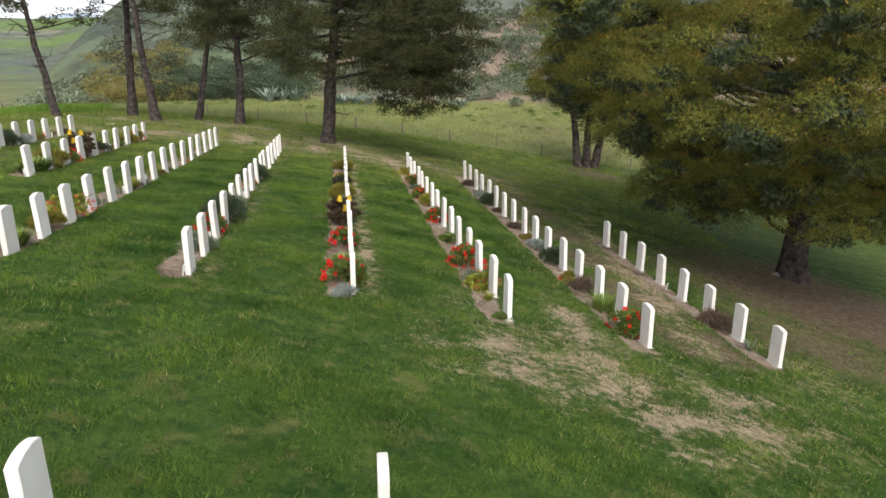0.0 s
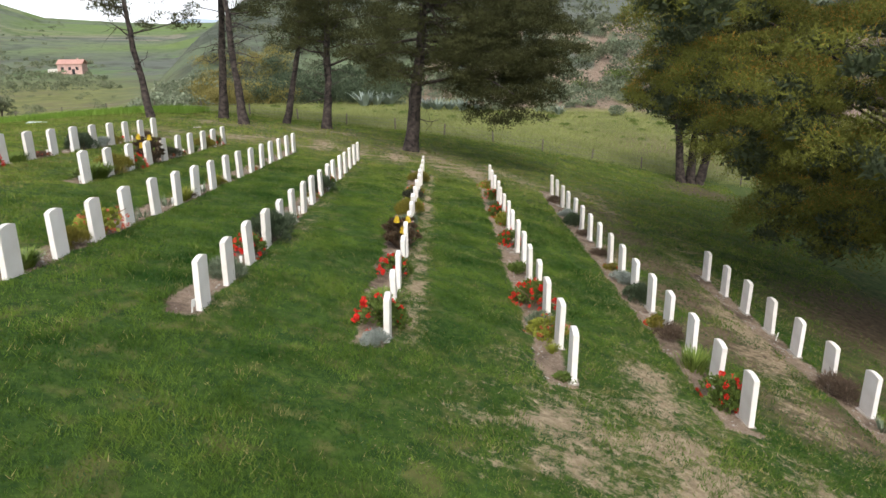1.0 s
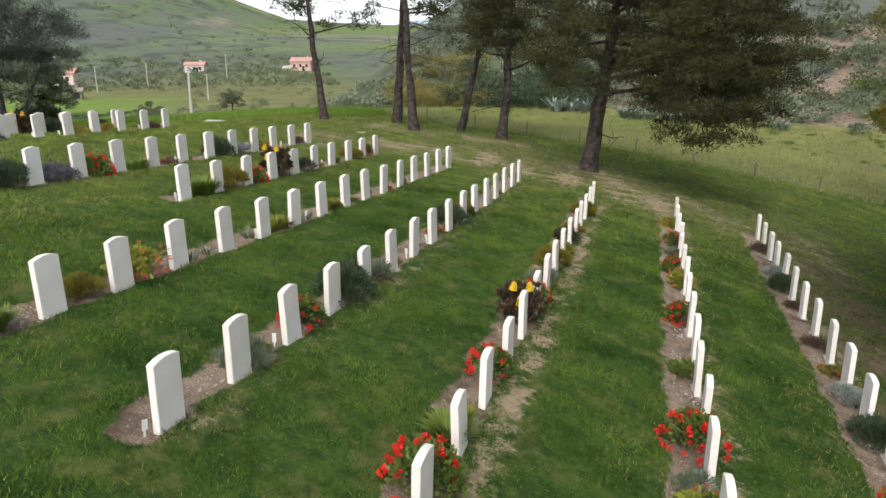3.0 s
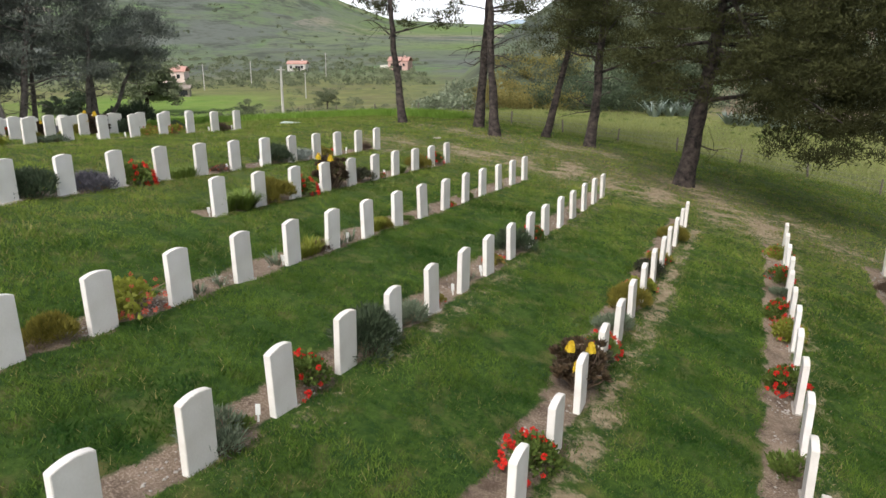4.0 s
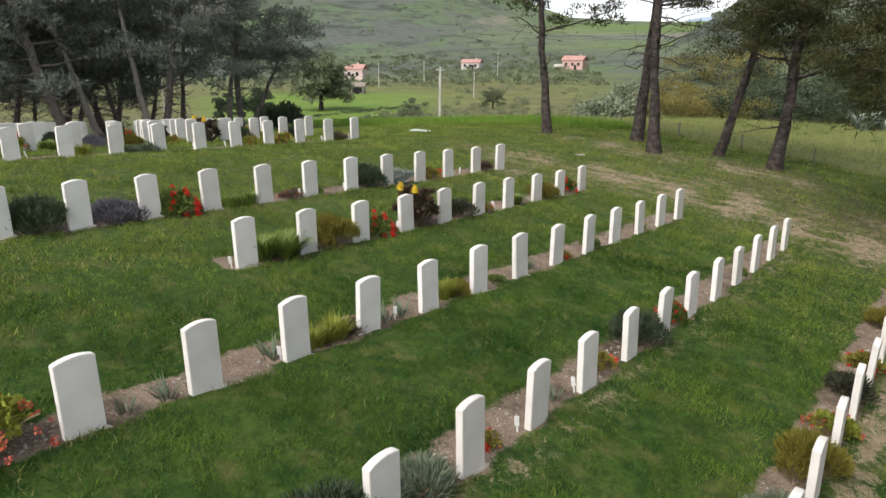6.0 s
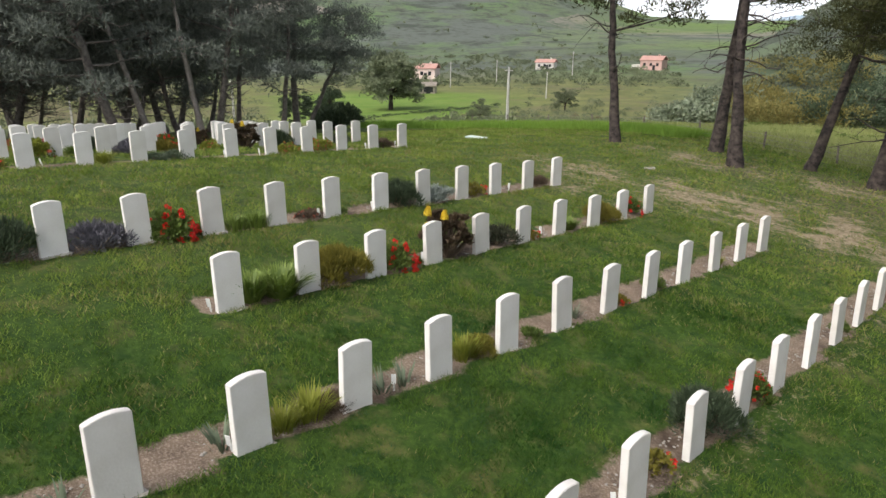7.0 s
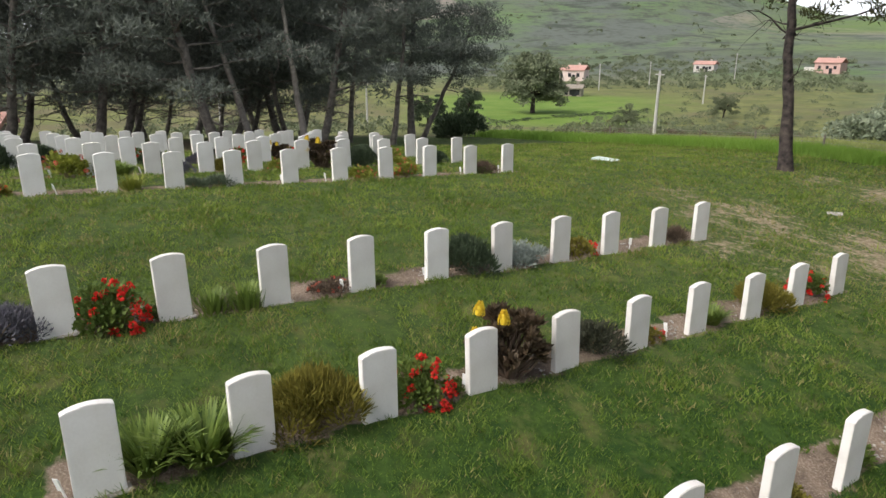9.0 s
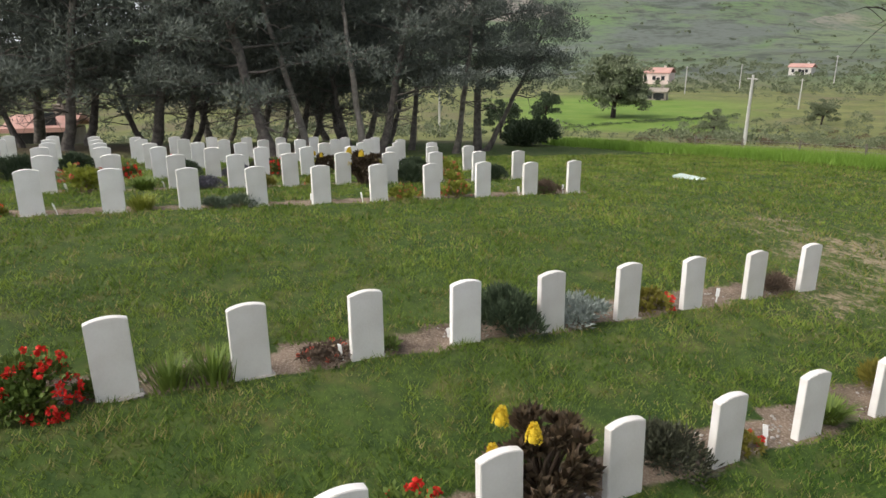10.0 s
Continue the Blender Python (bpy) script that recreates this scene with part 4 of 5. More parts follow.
for key, listing in PLANTING.items():
    rx, ry, n, sx, sy = ROWS[key]
    for gap, kind, s in listing:
        x, y = rx + sx * gap - 0.14 + p_rng.uniform(-0.04, 0.04), ry + sy * gap
        m = pose(x, y, gz(x, y) - 0.035, 0, 0, p_rng.uniform(0, 360) if kind != "aeonium" else p_rng.uniform(-15, 15))
        if kind in models:
            ob = copy_thing(models[kind], m)
        else:
            ob = models[kind] = KINDS[kind]()
            ob.matrix_basis = m
        ob.scale = (s, s, s * p_rng.uniform(0.92, 1.08))
        tagged(ob, group="plants in the beds")


def plant_marker():
    ob = new("plant_marker")
    bm = bmesh.new()
    box(bm, 0, 0, 0.08, 0.012, 0.02, 0.2, 0.002)
    stake = part("stake", bm, MARKER, ob)
    bm = bmesh.new()
    box(bm, -0.012, 0, 0.15, 0.008, 0.05, 0.12, 0.002)
    part("plate", bm, MARKER, stake)
    return tagged(ob, "small white plastic plant marker on a stake in the bed", "plant marker", "plant markers")


marker = None
for key, gaps in {"first": (4.78, 5.86, 9.45), "second": (-0.2, 2.86, 5.55), "third": (4.85, 5.9, 6.45), "fourth": (-0.22, 1.72, 5.75, 6.8), "plot_one": (0.28, 3.86, 4.72, 7.8, 8.8), "plot_two": (0.3, 1.8), "eighth": (3.6,)}.items():
    rx, ry, n, sx, sy = ROWS[key]
    for gap in gaps:
        x, y = rx + sx * gap - 0.06, ry + sy * gap
        m = pose(x, y, gz(x, y) - 0.03, p_rng.uniform(-8, 8), p_rng.uniform(-14, 4), ROW_YAW + 125 + p_rng.uniform(-25, 25))
        if marker is None:
            marker = plant_marker()
            marker.matrix_basis = m
        else:
            copy_thing(marker, m)

# ---- lawn details ----
bm = bmesh.new()
box(bm, 0, 0, 0, 0.8, 0.42, 0.08, 0.012)
cover_slab = part("cover_slab", bm, SLAB)
cover_slab.matrix_basis = pose(-22.7, 31.3, gz(-22.7, 31.3) + 0.02, 1, 2, 20)
tagged(cover_slab, "pale green painted concrete cover slab flush in the lawn", "slab")
bm = bmesh.new()
box(bm, 0, 0, 0, 0.34, 0.22, 0.05, 0.02)
flat_stone = part("flat_stone", bm, CONCRETE)
flat_stone.matrix_basis = pose(-15.37, 32.3, gz(-15.37, 32.3) + 0.01, 2, -2, 40)
tagged(flat_stone, "small weathered flat stone in the worn grass", "stone")


# ---- fence ----
def fence_at(x):
    return 44.9 + (x - 8) * 0.085


fence = new("wire_fence")
tagged(fence, "wire stock fence on thin weathered wooden posts below the lawn", "fence")
f_rng = np.random.RandomState(130)
bm = bmesh.new()
box(bm, 0, 0, 0.2, 0.07, 0.07, 1.0, 0.012)
post_mesh = bpy.data.meshes.new("post")
bm.to_mesh(post_mesh)
bm.free()
post_mesh.materials.append(POST)
tops = []
for k in range(20):
    x = 21 - 2.95 * k
    y = fence_at(x)
    ob = new("post", post_mesh)
    ob.parent = fence
    ob.matrix_basis = pose(x, y, gz(x, y), f_rng.uniform(-4, 4), f_rng.uniform(-5, 5), f_rng.uniform(0, 90))
    tops.append((x, y, gz(x, y)))
for level in (0.2, 0.4, 0.6):
    v, f = tube([(x, y - 0.05, z + level) for x, y, z in tops], [0.006] * len(tops), 4)
    part("wire", mesh_of("wire", v, f, [WIRE]), None, fence)


# ---- beyond the fence ----
def clump_stuff(name, label, spots, sizes, per, leaf, width, mat, seed, flat=0.75):
    rng = np.random.RandomState(seed)
    spots, sizes = np.asarray(spots), np.asarray(sizes)
    n = len(spots)
    z = height(spots[:, 0], spots[:, 1])
    lump = 5
    off = dome(n * lump, rng, 0.0) * np.repeat(sizes, lump)[:, None] * 0.6
    cen = np.repeat(np.column_stack([spots, z]), lump, 0) + off * np.array([1, 1, flat])
    d = dome(n * lump * per, rng, -0.3)
    s = np.repeat(np.repeat(sizes, lump) * rng.uniform(0.4, 0.65, n * lump), per)[:, None]
    P = np.repeat(cen, per, 0) + d * s * rng.uniform(0.6, 1.05, (n * lump * per, 1)) * np.array([1, 1, flat])
    k = np.repeat(np.repeat(sizes, lump), per)
    v, f = blades(P, d + rng.normal(size=d.shape) * 0.7 + np.array([0, 0, 0.3]), leaf * k * rng.uniform(0.7, 1.3, len(k)), width * k, rng)
    ob = new(name, mesh_of(name, v, f, [mat]))
    return tagged(ob, label, "scrub", kind="stuff")


def scatter(n, az, rr, seed, power=0.6):
    rng = np.random.RandomState(seed)
    a2 = np.radians(rng.uniform(az[0], az[1], n))
    r = rr[0] + (rr[1] - rr[0]) * rng.rand(n) ** (1 / power)
    return np.column_stack([-5 - np.sin(a2) * r, 15 + np.cos(a2) * r]), rng


sp, rng = scatter(300, (-30, 26), (60, 150), 140, 0.7)
clump_stuff("bank_scrub", "grey green scrub on the bank beyond the fence", sp, rng.uniform(1.0, 2.8, len(sp)), 55, 0.13, 0.085, LEAF_BANK, 141)
sp, rng = scatter(75, (20, 28.5), (52, 82), 142, 0.8)
clump_stuff("golden_scrub", "yellowish flowering scrub on the bank", sp, rng.uniform(1.0, 2.2, len(sp)), 120, 0.09, 0.05, LEAF_GOLDEN, 143)
sp, rng = scatter(48, (9, 22), (54, 74), 144, 0.6)
clump_stuff("dark_thicket", "dark shady thicket on the bank", sp, rng.uniform(1.3, 3.0, len(sp)), 170, 0.08, 0.05, LEAF_DARK, 145)
sp, rng = scatter(34, (27.5, 33.5), (51, 72), 146, 0.7)
clump_stuff("prickly_pear_thicket", "grey green prickly pear thicket on the bank", sp, rng.uniform(1.0, 2.1, len(sp)), 90, 0.13, 0.11, LEAF_PEAR, 147)
sp, rng = scatter(60, (-26, 9), (50, 70), 148, 0.7)
clump_stuff("prickly_pear_clumps", "pale prickly pear clumps on bare earth", sp, rng.uniform(0.5, 1.5, len(sp)), 80, 0.16, 0.13, LEAF_PEAR, 149)
sp, rng = scatter(120, (-28, 11), (55, 100), 180, 0.9)
clump_stuff("grey_scrub", "rounded grey green bushes on the earth bank", sp, rng.uniform(0.9, 2.3, len(sp)), 90, 0.11, 0.06, LEAF_CUSHION, 181)
sp, rng = scatter(9, (-14, 8), (62, 110), 182, 0.9)
clump_stuff("bright_scrub", "bright green bushes on the earth bank", sp, rng.uniform(1.4, 2.6, len(sp)), 150, 0.08, 0.05, LEAF_GREEN, 183)
sp, rng = scatter(150, (-40, 30), (42, 56), 184, 0.9)
clump_stuff("meadow_weeds", "low green weeds in the meadow", sp, rng.uniform(0.15, 0.5, len(sp)), 40, 0.2, 0.1, LEAF_GREEN, 185, 0.5)


def off_field(sp):
    """Keeps clear of the bright field."""
    az, r = np.degrees(np.arctan2(-(sp[:, 0] + 5), sp[:, 1] - 15)), np.hypot(sp[:, 0] + 5, sp[:, 1] - 15)
    return sp[~((az > 46) & (az < 67) & (r > 88) & (r < 185))]


sp, rng = scatter(520, (34, 112), (66, 330), 150, 0.7)
sp = off_field(sp)
clump_stuff("valley_scrub", "grey green olive trees and scrub in the valley", sp, rng.uniform(0.7, 2.0, len(sp)), 24, 0.17, 0.11, LEAF_FAR, 151)
sp, rng = scatter(120, (34, 52), (70, 130), 158, 0.9)
clump_stuff("lower_scrub", "grey green scrub and orchard trees below the lawn", sp, rng.uniform(0.4, 1.3, len(sp)), 60, 0.13, 0.08, LEAF_FAR, 159)
sp, rng = scatter(90, (34, 54), (58, 110), 152, 0.7)
clump_stuff("bramble", "brown bramble and scrub below the lawn", sp, rng.uniform(0.4, 1.0, len(sp)), 70, 0.12, 0.05, LEAF_BROWN, 153)
# a hedge along the lower edge of the bright field
h_rng = np.random.RandomState(186)
a3 = np.radians(np.linspace(48, 63, 46))
r3 = 96 + 34 * ((np.degrees(a3) - 63) / -15) + h_rng.normal(size=46)
clump_stuff("field_hedge", "dark hedge along the lower edge of the field", np.column_stack([-5 - np.sin(a3) * r3, 15 + np.cos(a3) * r3]), h_rng.uniform(0.4, 0.95, 46), 60, 0.14, 0.09, LEAF_DARK, 187)
sp, rng = scatter(520, (34, 62), (200, 420), 160, 0.9)
clump_stuff("olive_grove", "grey green olive groves round the farmhouses", sp, rng.uniform(1.0, 2.2, len(sp)), 11, 0.34, 0.26, LEAF_FAR, 161)
sp, rng = scatter(1000, (36, 125), (330, 1500), 154, 0.8)
clump_stuff("hill_trees", "scattered small trees on the far hillsides", sp, rng.uniform(1.0, 3.0, len(sp)), 6, 0.42, 0.34, LEAF_FAR, 155)
sp, rng = scatter(420, (-40, 20), (100, 400), 156, 0.6)
clump_stuff("hill_scrub", "scrub and olive trees on the near hillside", sp, rng.uniform(1.2, 3.4, len(sp)), 14, 0.26, 0.18, LEAF_BANK, 157)


def agave(x, y, s, seed):
    ob = strappy("agave", "silver grey agave rosette on the grassy bank", LEAF_SILVER, 42, 1.25, 0.16, seed, 0.75, 0.35, 0.2)
    ob["category"] = "agave"
    ob.matrix_basis = pose(x, y, gz(x, y) - 0.05)
    ob.scale = (s, s, s)
    return tagged(ob, group="agaves on the bank")


for k, (az, r, s) in enumerate(((12.5, 42, 1.5), (11.2, 42.5, 1.3), (10.0, 43, 1.4), (6.0, 40.5, 1.1), (4.8, 40, 1.2), (3.6, 40.4, 1.0), (2.2, 40, 1.1), (0.8, 40.5, 0.9), (-7.5, 41, 0.9))):
    a2 = radians(az)
    agave(-5 - math.sin(a2) * r * 1.22, 15 + math.cos(a2) * r * 1.22, s, 160 + k)


def round_tree(name, x, y, tall, spread, label, seed, mat=LEAF_FAR, trunk=0.25, clumps=110, per=70, crown_at=0.55):
    """A broadleaf tree: trunk, limbs and a rounded, uneven crown of small leaves."""
    rng = np.random.RandomState(seed)
    ob = new(name)
    ob.location = (x, y, gz(x, y) - 0.1)
    line = bent((0, 0, 0), (0.3, 0.1, tall * 0.6), 8, 0.1, rng)
    part("trunk", mesh_of("trunk", *tube(line, np.linspace(trunk, trunk * 0.4, 8), 10), [BARK]), None, ob)
    limbs, cen = [], []
    for k in range(max(8, clumps // 8)):
        f2 = rng.uniform(0.35, 1)
        base = np.array([np.interp(f2, np.linspace(0, 1, 8), line[:, i]) for i in range(3)])
        d = dome(1, rng, 0.0)[0]
        tip = np.array([d[0] * spread, d[1] * spread, tall * crown_at + d[2] * tall * (0.97 - crown_at)])
        path = bent(base, tip, 5, 0.2, rng)
        limbs.append(tube(path, np.linspace(trunk * 0.35, 0.02, 5), 5))
        s = rng.uniform(0.45, 1.0, 8)
        cen.append(np.stack([np.interp(s, np.linspace(0, 1, 5), path[:, i]) for i in range(3)], -1) + rng.normal(size=(8, 3)) * spread * 0.13)
    for v, f in limbs:
        part("limb", mesh_of("limb", v, f, [BARK]), None, ob)
    cen = np.concatenate(cen)
    v, f = needle_clumps(cen, spread * rng.uniform(0.16, 0.28, len(cen)), per, rng, spread * 0.085, spread * 0.055)
    part("crown", mesh_of("crown", v, f, [mat]), None, ob)
    return tagged(ob, label, "tree")


def polar(az, r, cx=-6.6, cy=18.5):
    return cx - math.sin(radians(az)) * r, cy + math.cos(radians(az)) * r


round_tree("eucalyptus", *polar(57.7, 122), 10.5, 5.0, "large round grey green tree standing by a field", 170, LEAF_FAR, 0.45, 330, 60, 0.14)
dark_bush = bushy("dark_bush", "dark rounded bush at the edge of the lawn", LEAF_DARK, (1.7, 1.7, 1.9), 6500, 0.24, 0.10, 171, 0.5)
bx2, by2 = polar(64.0, 38)
dark_bush.matrix_basis = pose(bx2, by2, gz(bx2, by2) - 0.05)
round_tree("small_tree", *polar(66.5, 64), 4.5, 1.6, "small dark tree below the lawn", 172, LEAF_DARK, 0.12, crown_at=0.3)
round_tree("small_tree", *polar(63, 110), 5, 2.4, "small dark tree below the lawn", 173, LEAF_DARK, 0.15, crown_at=0.25)
round_tree("olive_tree", *polar(50.2, 100), 3.0, 1.6, "small olive tree beside the green field", 174, LEAF_FAR, 0.15, crown_at=0.2)
round_tree("olive_tree", *polar(43, 120), 3.6, 2.2, "small olive tree beside the green field", 175, LEAF_FAR, 0.15, crown_at=0.2)


def house(az, r, wide, deep, tall, turn, wall, label, low_wing=0.0, cover=None):
    """A farmhouse: walls with openings set in, gabled tile roof."""
    x, y = polar(az, r)
    ob = new("farmhouse")
    ob.matrix_basis = pose(x, y, gz(x, y) - 0.3, 0, 0, turn)
    bm = bmesh.new()
    box(bm, 0, 0, tall / 2, wide, deep, tall)
    part("wall", bm, wall, ob)
    bm = bmesh.new()
    rise, over = deep * 0.2, 0.4
    pts = [(-wide / 2 - over, -deep / 2 - over, tall), (wide / 2 + over, -deep / 2 - over, tall), (wide / 2 + over, deep / 2 + over, tall), (-wide / 2 - over, deep / 2 + over, tall),
           (-wide / 2 - over, 0, tall + rise), (wide / 2 + over, 0, tall + rise)]
    lo = [bm.verts.new((px, py, pz)) for px, py, pz in pts]
    hi = [bm.verts.new((px, py, pz + 0.25)) for px, py, pz in pts]
    for a4 in ((0, 1, 5, 4), (2, 3, 4, 5)):
        bm.faces.new([lo[i] for i in a4[::-1]])
        bm.faces.new([hi[i] for i in a4])
    for i, j in ((0, 1), (1, 5), (5, 2), (2, 3), (3, 4), (4, 0)):
        bm.faces.new((lo[i], lo[j], hi[j], hi[i]))
    bmesh.ops.recalc_face_normals(bm, faces=bm.faces)
    part("roof", bm, cover or ROOF, ob, "red clay tile roof" if not cover else "")
    bm = bmesh.new()
    box(bm, wide * 0.25, 0, tall + rise + 0.3, 0.6, 0.6, 1.0, 0.03)
    part("chimney", bm, wall, ob)
    for k in range(3):
        bm = bmesh.new()
        box(bm, (k - 1) * wide * 0.3, -deep / 2 - 0.02, tall * 0.62, 1.0, 0.14, 1.2, 0.01)
        part("window", bm, DARK, ob)
    bm = bmesh.new()
    box(bm, wide * 0.14, -deep / 2 - 0.02, 1.3, 1.1, 0.14, 2.1, 0.01)
    part("door", bm, DARK, ob)
    if low_wing:
        bm = bmesh.new()
        box(bm, -wide / 2 - low_wing / 2, 0.3, tall * 0.28, low_wing, deep * 0.8, tall * 0.56)
        part("wing", bm, WALL_WHITE, ob, "low white side wing")
    return tagged(ob, label, "house")


house(54.6, 235, 9.0, 7, 3.6, 40, WALL_PINK, "pink farmhouse with a red tile roof across the valley", 3)
house(44.7, 310, 8, 6, 3.2, 30, WALL_WHITE, "white farmhouse with a red tile roof across the valley")
house(36.4, 310, 9, 8, 4.2, 20, WALL_BRICK, "flat brick red farmhouse across the valley", 4)
house(54.5, 168, 4.4, 3.6, 2.0, 45, WALL_STONE, "small rubble stone hut beside the field", 0, WALL_STONE)
house(100.4, 47, 3.0, 3.0, 1.3, 80, WALL_STONE, "small rubble stone outbuilding with a tile roof behind the pines")

for k, (az, r, turn) in enumerate(((63.5, 900, 20), (62.4, 980, 50), (61.6, 930, 10), (60.2, 1010, 35), (58.8, 960, 70), (57.6, 900, 25), (56.9, 1040, 60), (55.4, 980, 15), (54.2, 890, 45), (66.0, 940, 30), (68.0, 1000, 55), (52.0, 860, 30))):
    house(az, r, 9 + 3 * (k % 3), 8, 4.5 + 2 * (k % 2), turn, WALL_WHITE, "small white house on the far hillside")


def pole(az, r, tall, thick):
    x, y = polar(az, r)
    ob = new("utility_pole")
    ob.location = (x, y, gz(x, y) - 0.3)
    part("shaft", mesh_of("shaft", *tube([(0, 0, 0), (0.05, 0, tall * 0.5), (0.12, 0, tall)], [thick, thick * 0.85, thick * 0.65], 10), [POLE]), None, ob)
    bm = bmesh.new()
    box(bm, 0.1, 0, tall - 0.3, 1.1, 0.08, 0.08, 0.01)
    part("crossarm", bm, POLE, ob)
    return tagged(ob, "pale concrete utility pole in the valley", "utility pole", "utility poles")


for az, r, h, th in ((47.9, 62, 6.0, 0.15), (44.6, 150, 6, 0.14), (42.6, 230, 9, 0.16), (52.5, 190, 7, 0.15), (48.7, 210, 7, 0.15), (71.5, 70, 5.5, 0.12), (83, 90, 6, 0.13)):
    pole(az, r, h, th)

# ---- grass, straw, gravel ----
cam_line = np.array([eye[:2] for t, eye, target, roll in PATH])


def path_gap(x, y):
    return np.min([np.hypot(x - px, y - py) for px, py in cam_line], 0)


def strands(name, label, x, y, tall, wide, mat, seed, sink=0.01, lay=0.5):
    rng = np.random.RandomState(seed)
    n = len(x)
    z = height(x, y) - 0.035 * bed_mask(x, y) + 0.012 * waves(x, y, 1.1, 31) - sink
    a2, b2 = rng.uniform(0, 6.28, n), rng.uniform(0, 6.28, n)
    L = tall * rng.uniform(0.6, 1.4, n)
    P = np.stack([x, y, z], -1)
    side = np.stack([np.cos(a2), np.sin(a2), 0 * a2], -1) * (wide * rng.uniform(0.7, 1.3, n))[:, None] / 2
    tip = P + np.stack([np.cos(b2) * L * lay, np.sin(b2) * L * lay, L], -1)
    v = np.stack([P - side, P + side, tip], 1).reshape(-1, 3)
    f = np.arange(3 * n).reshape(n, 3)
    return tagged(new(name, mesh_of(name, v, f, [mat])), label, "grass", kind="stuff")


g_rng = np.random.RandomState(200)
n = 4200000
x, y = g_rng.uniform(-32, 11, n), g_rng.uniform(2, 44, n)
gap = path_gap(x, y)
tuft = waves(x, y, 0.55, 41) * 0.5 + waves(x, y, 2.3, 42) * 0.5
soil = np.maximum(np.maximum(bed_mask(x, y), litter_mask(x, y)), worn_mask(x, y) * 1.2 + 0.12 * waves(x, y, 0.5, 43))
keep = g_rng.rand(n) < np.clip(0.9 / (1 + (gap / 8) ** 2), 0.12, 1) * np.clip(1.15 - 1.25 * soil, 0.0, 1) * (0.75 + 0.35 * tuft)
x, y, tuft, gap = x[keep], y[keep], tuft[keep], gap[keep]
# share of yellower, painted-bright blades, rising to the west and north
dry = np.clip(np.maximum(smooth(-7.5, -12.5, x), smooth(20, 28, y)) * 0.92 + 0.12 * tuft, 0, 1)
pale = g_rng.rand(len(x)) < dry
patch = 0.55 * waves(x, y, 0.8, 44) + 0.45 * waves(x, y, 2.9, 45)
withered = g_rng.rand(len(x)) < 0.02 + 0.05 * dry + smooth(0.0, 0.55, patch) * (0.10 + 0.26 * dry) + 0.6 * worn_mask(x, y)
for name, label, mat, some in (("lawn_grass", "short mown green lawn grass", GRASS, ~pale & ~withered), ("pale_lawn_grass", "short yellow green lawn grass, painted brighter as if better lit", GRASS_LIT, pale & ~withered),
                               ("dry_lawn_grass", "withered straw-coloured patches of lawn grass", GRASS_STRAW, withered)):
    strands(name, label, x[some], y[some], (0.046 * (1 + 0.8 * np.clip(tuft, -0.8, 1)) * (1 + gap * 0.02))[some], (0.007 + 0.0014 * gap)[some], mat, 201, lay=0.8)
for name, label, count, mat, tall, wide, seed in (("coarse_grass", "longer tufts of yellow green grass in the lawn", 12000, GRASS, 0.065, 0.010, 205), ("clover", "dark green clover patches in the lawn", 9000, CLOVER, 0.030, 0.020, 206)):
    cx, cy = g_rng.uniform(-9, 8, count * 4), g_rng.uniform(2.5, 32, count * 4)
    gap = path_gap(cx, cy)
    near = (g_rng.rand(count * 4) < 1 / (1 + (gap / 7) ** 2)) & (bed_mask(cx, cy) < 0.2) & (waves(cx, cy, 1.8, seed) > 0.1)
    cx, cy = cx[near], cy[near]
    x = np.repeat(cx, 9) + g_rng.normal(size=len(cx) * 9) * 0.05
    y = np.repeat(cy, 9) + g_rng.normal(size=len(cx) * 9) * 0.05
    strands(name, label, x, y, tall, wide, mat, seed, lay=0.7)
n = 150000
x, y = g_rng.uniform(-38, 24, n), g_rng.uniform(38, 66, n)
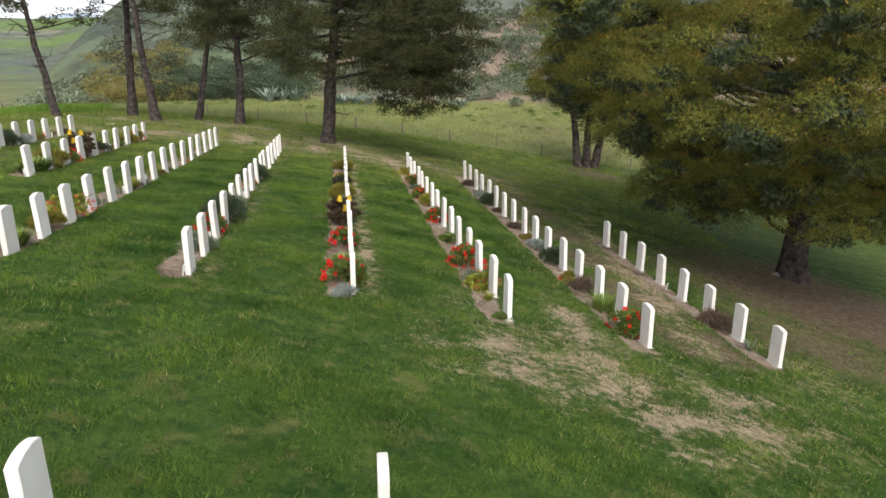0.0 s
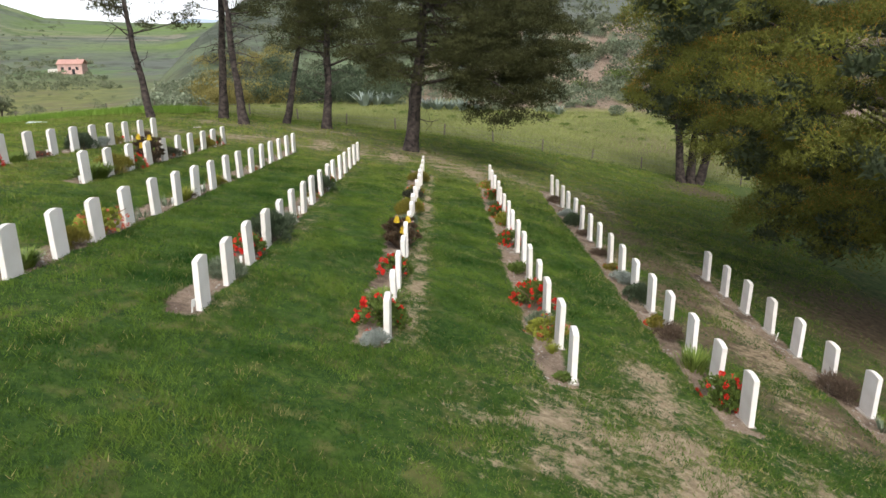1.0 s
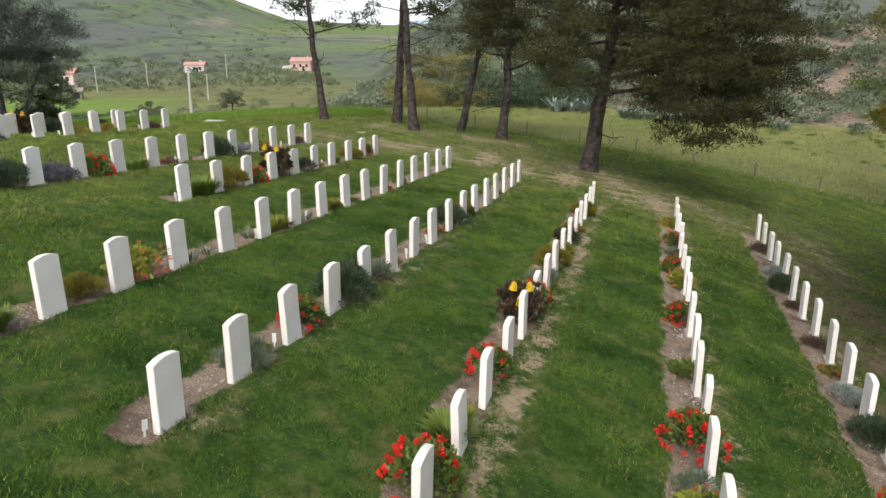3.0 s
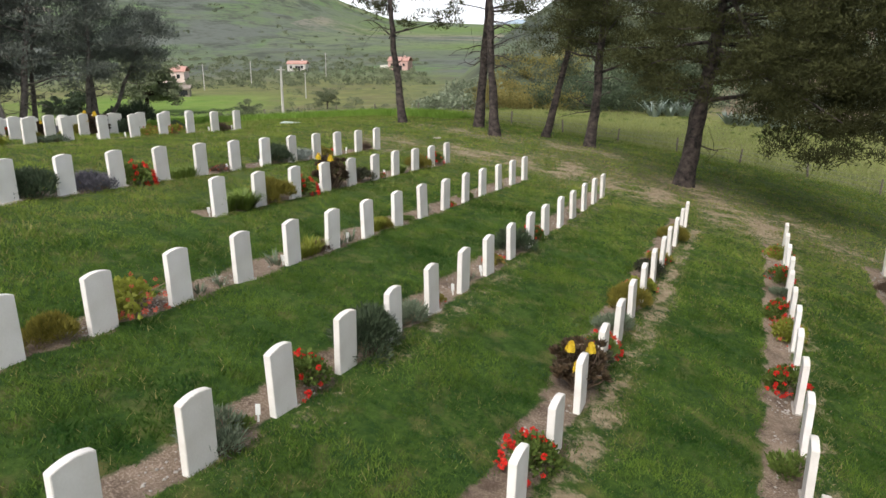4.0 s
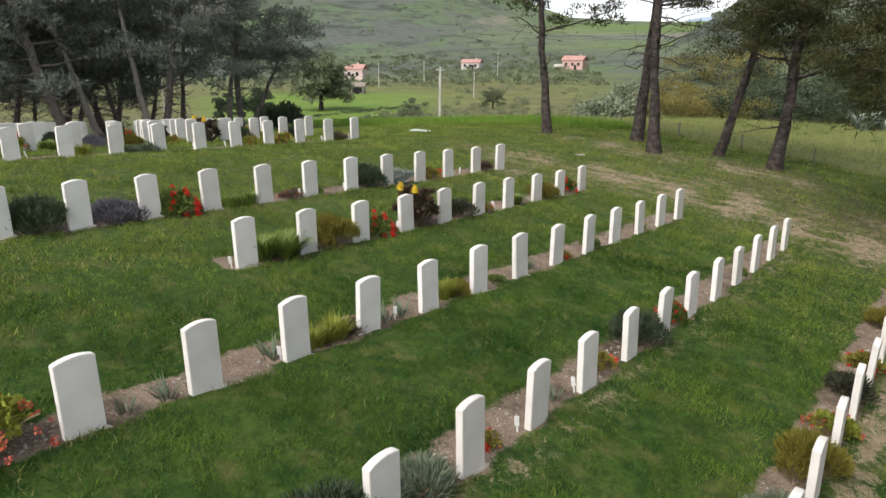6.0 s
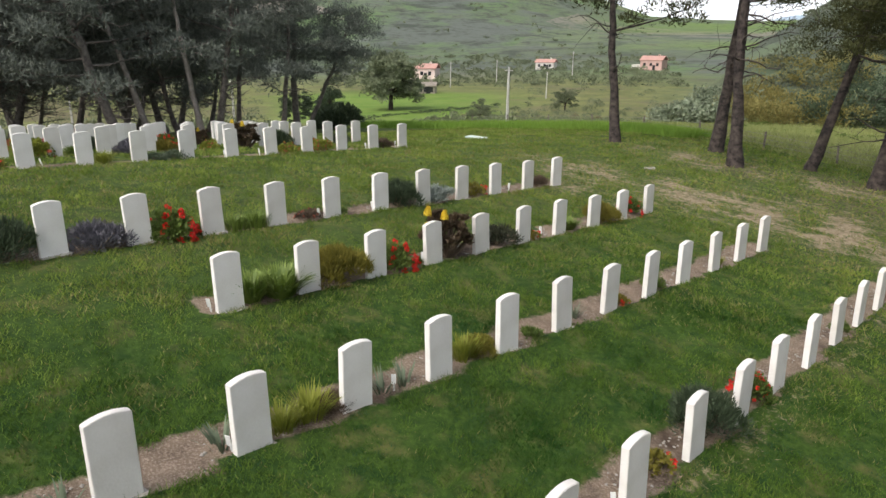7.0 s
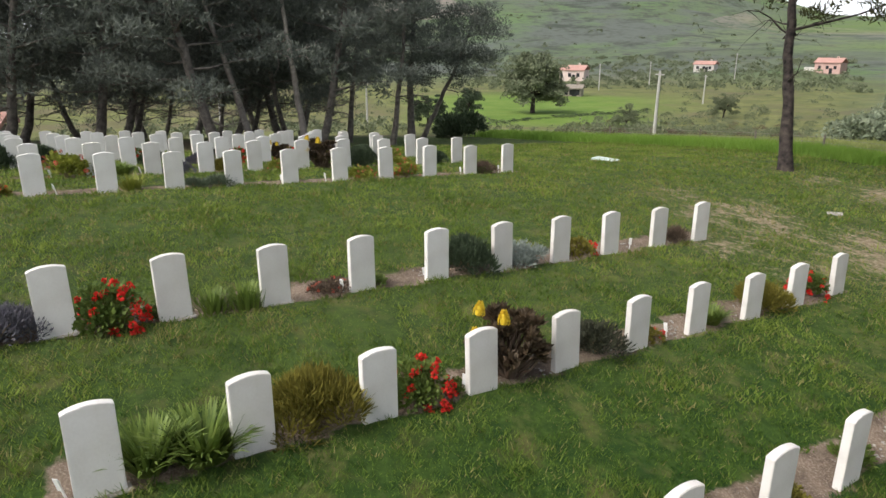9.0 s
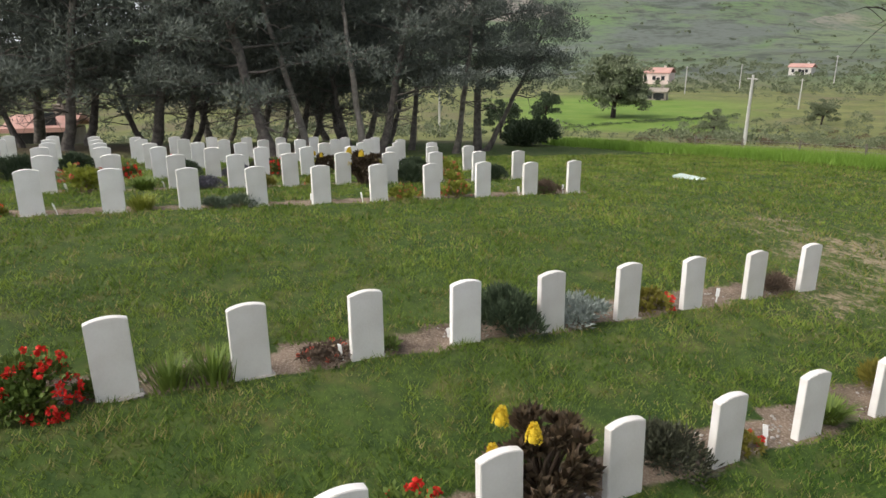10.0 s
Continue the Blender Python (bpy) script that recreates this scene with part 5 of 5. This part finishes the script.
keep = (y > fence_at(x) - 0.6) & (g_rng.rand(n) < 0.8)
x, y = x[keep], y[keep]
strands("meadow_grass", "taller meadow grass beyond the fence", x, y, 0.15 + 0.10 * np.clip(waves(x, y, 3.0, 46), -0.6, 1), 0.045, GRASS_WILD, 202, lay=0.5)
n = 26000
t = g_rng.rand(n)
x = -20 - 22 * t
y = fence_at(x) - 1.2 - 2.5 * (t - 0.2) + g_rng.normal(size=n) * 0.6
strands("edge_grass", "bright tall uncut grass along the lawn's edge", x, y, 0.36, 0.04, EDGE, 203, lay=0.4)
n = 60000
x, y = g_rng.uniform(-20, 11, n), g_rng.uniform(4, 40, n)
keep = g_rng.rand(n) < worn_mask(x, y) * 0.9
x, y = x[keep], y[keep]
strands("dry_straw", "dry straw and fallen needles on worn ground", x, y, 0.012, 0.022, TWIG, 204, sink=-0.002, lay=4.0)


def gravel():
    """Small stones in the beds."""
    rng = np.random.RandomState(210)
    n = 110000
    x, y = rng.uniform(-16, 8, n), rng.uniform(9, 31, n)
    keep = (bed_mask(x, y) > 0.6) & (rng.rand(n) < smooth(-0.3, 0.7, waves(x, y, 1.3, 47)))
    x, y = x[keep], y[keep]
    n = len(x)
    z = height(x, y) - 0.033
    s = rng.uniform(0.006, 0.034, n)[:, None, None] * rng.uniform(0.5, 1.0, n)[:, None, None]
    unit8 = np.array([(1, 0, 0), (-1, 0, 0), (0, 1, 0), (0, -1, 0), (0, 0, 0.7), (0, 0, -0.7)])
    v = (np.stack([x, y, z], -1)[:, None] + unit8[None] * s * rng.uniform(0.7, 1.3, (n, 6, 3))).reshape(-1, 3)
    f0 = np.array([(0, 2, 4), (2, 1, 4), (1, 3, 4), (3, 0, 4), (2, 0, 5), (1, 2, 5), (3, 1, 5), (0, 3, 5)])
    f = (np.arange(n)[:, None, None] * 6 + f0[None]).reshape(-1, 3)
    tagged(new("gravel", mesh_of("gravel", v, f, [CONCRETE])), "small pale stones scattered in the beds", "gravel", kind="stuff")


gravel()
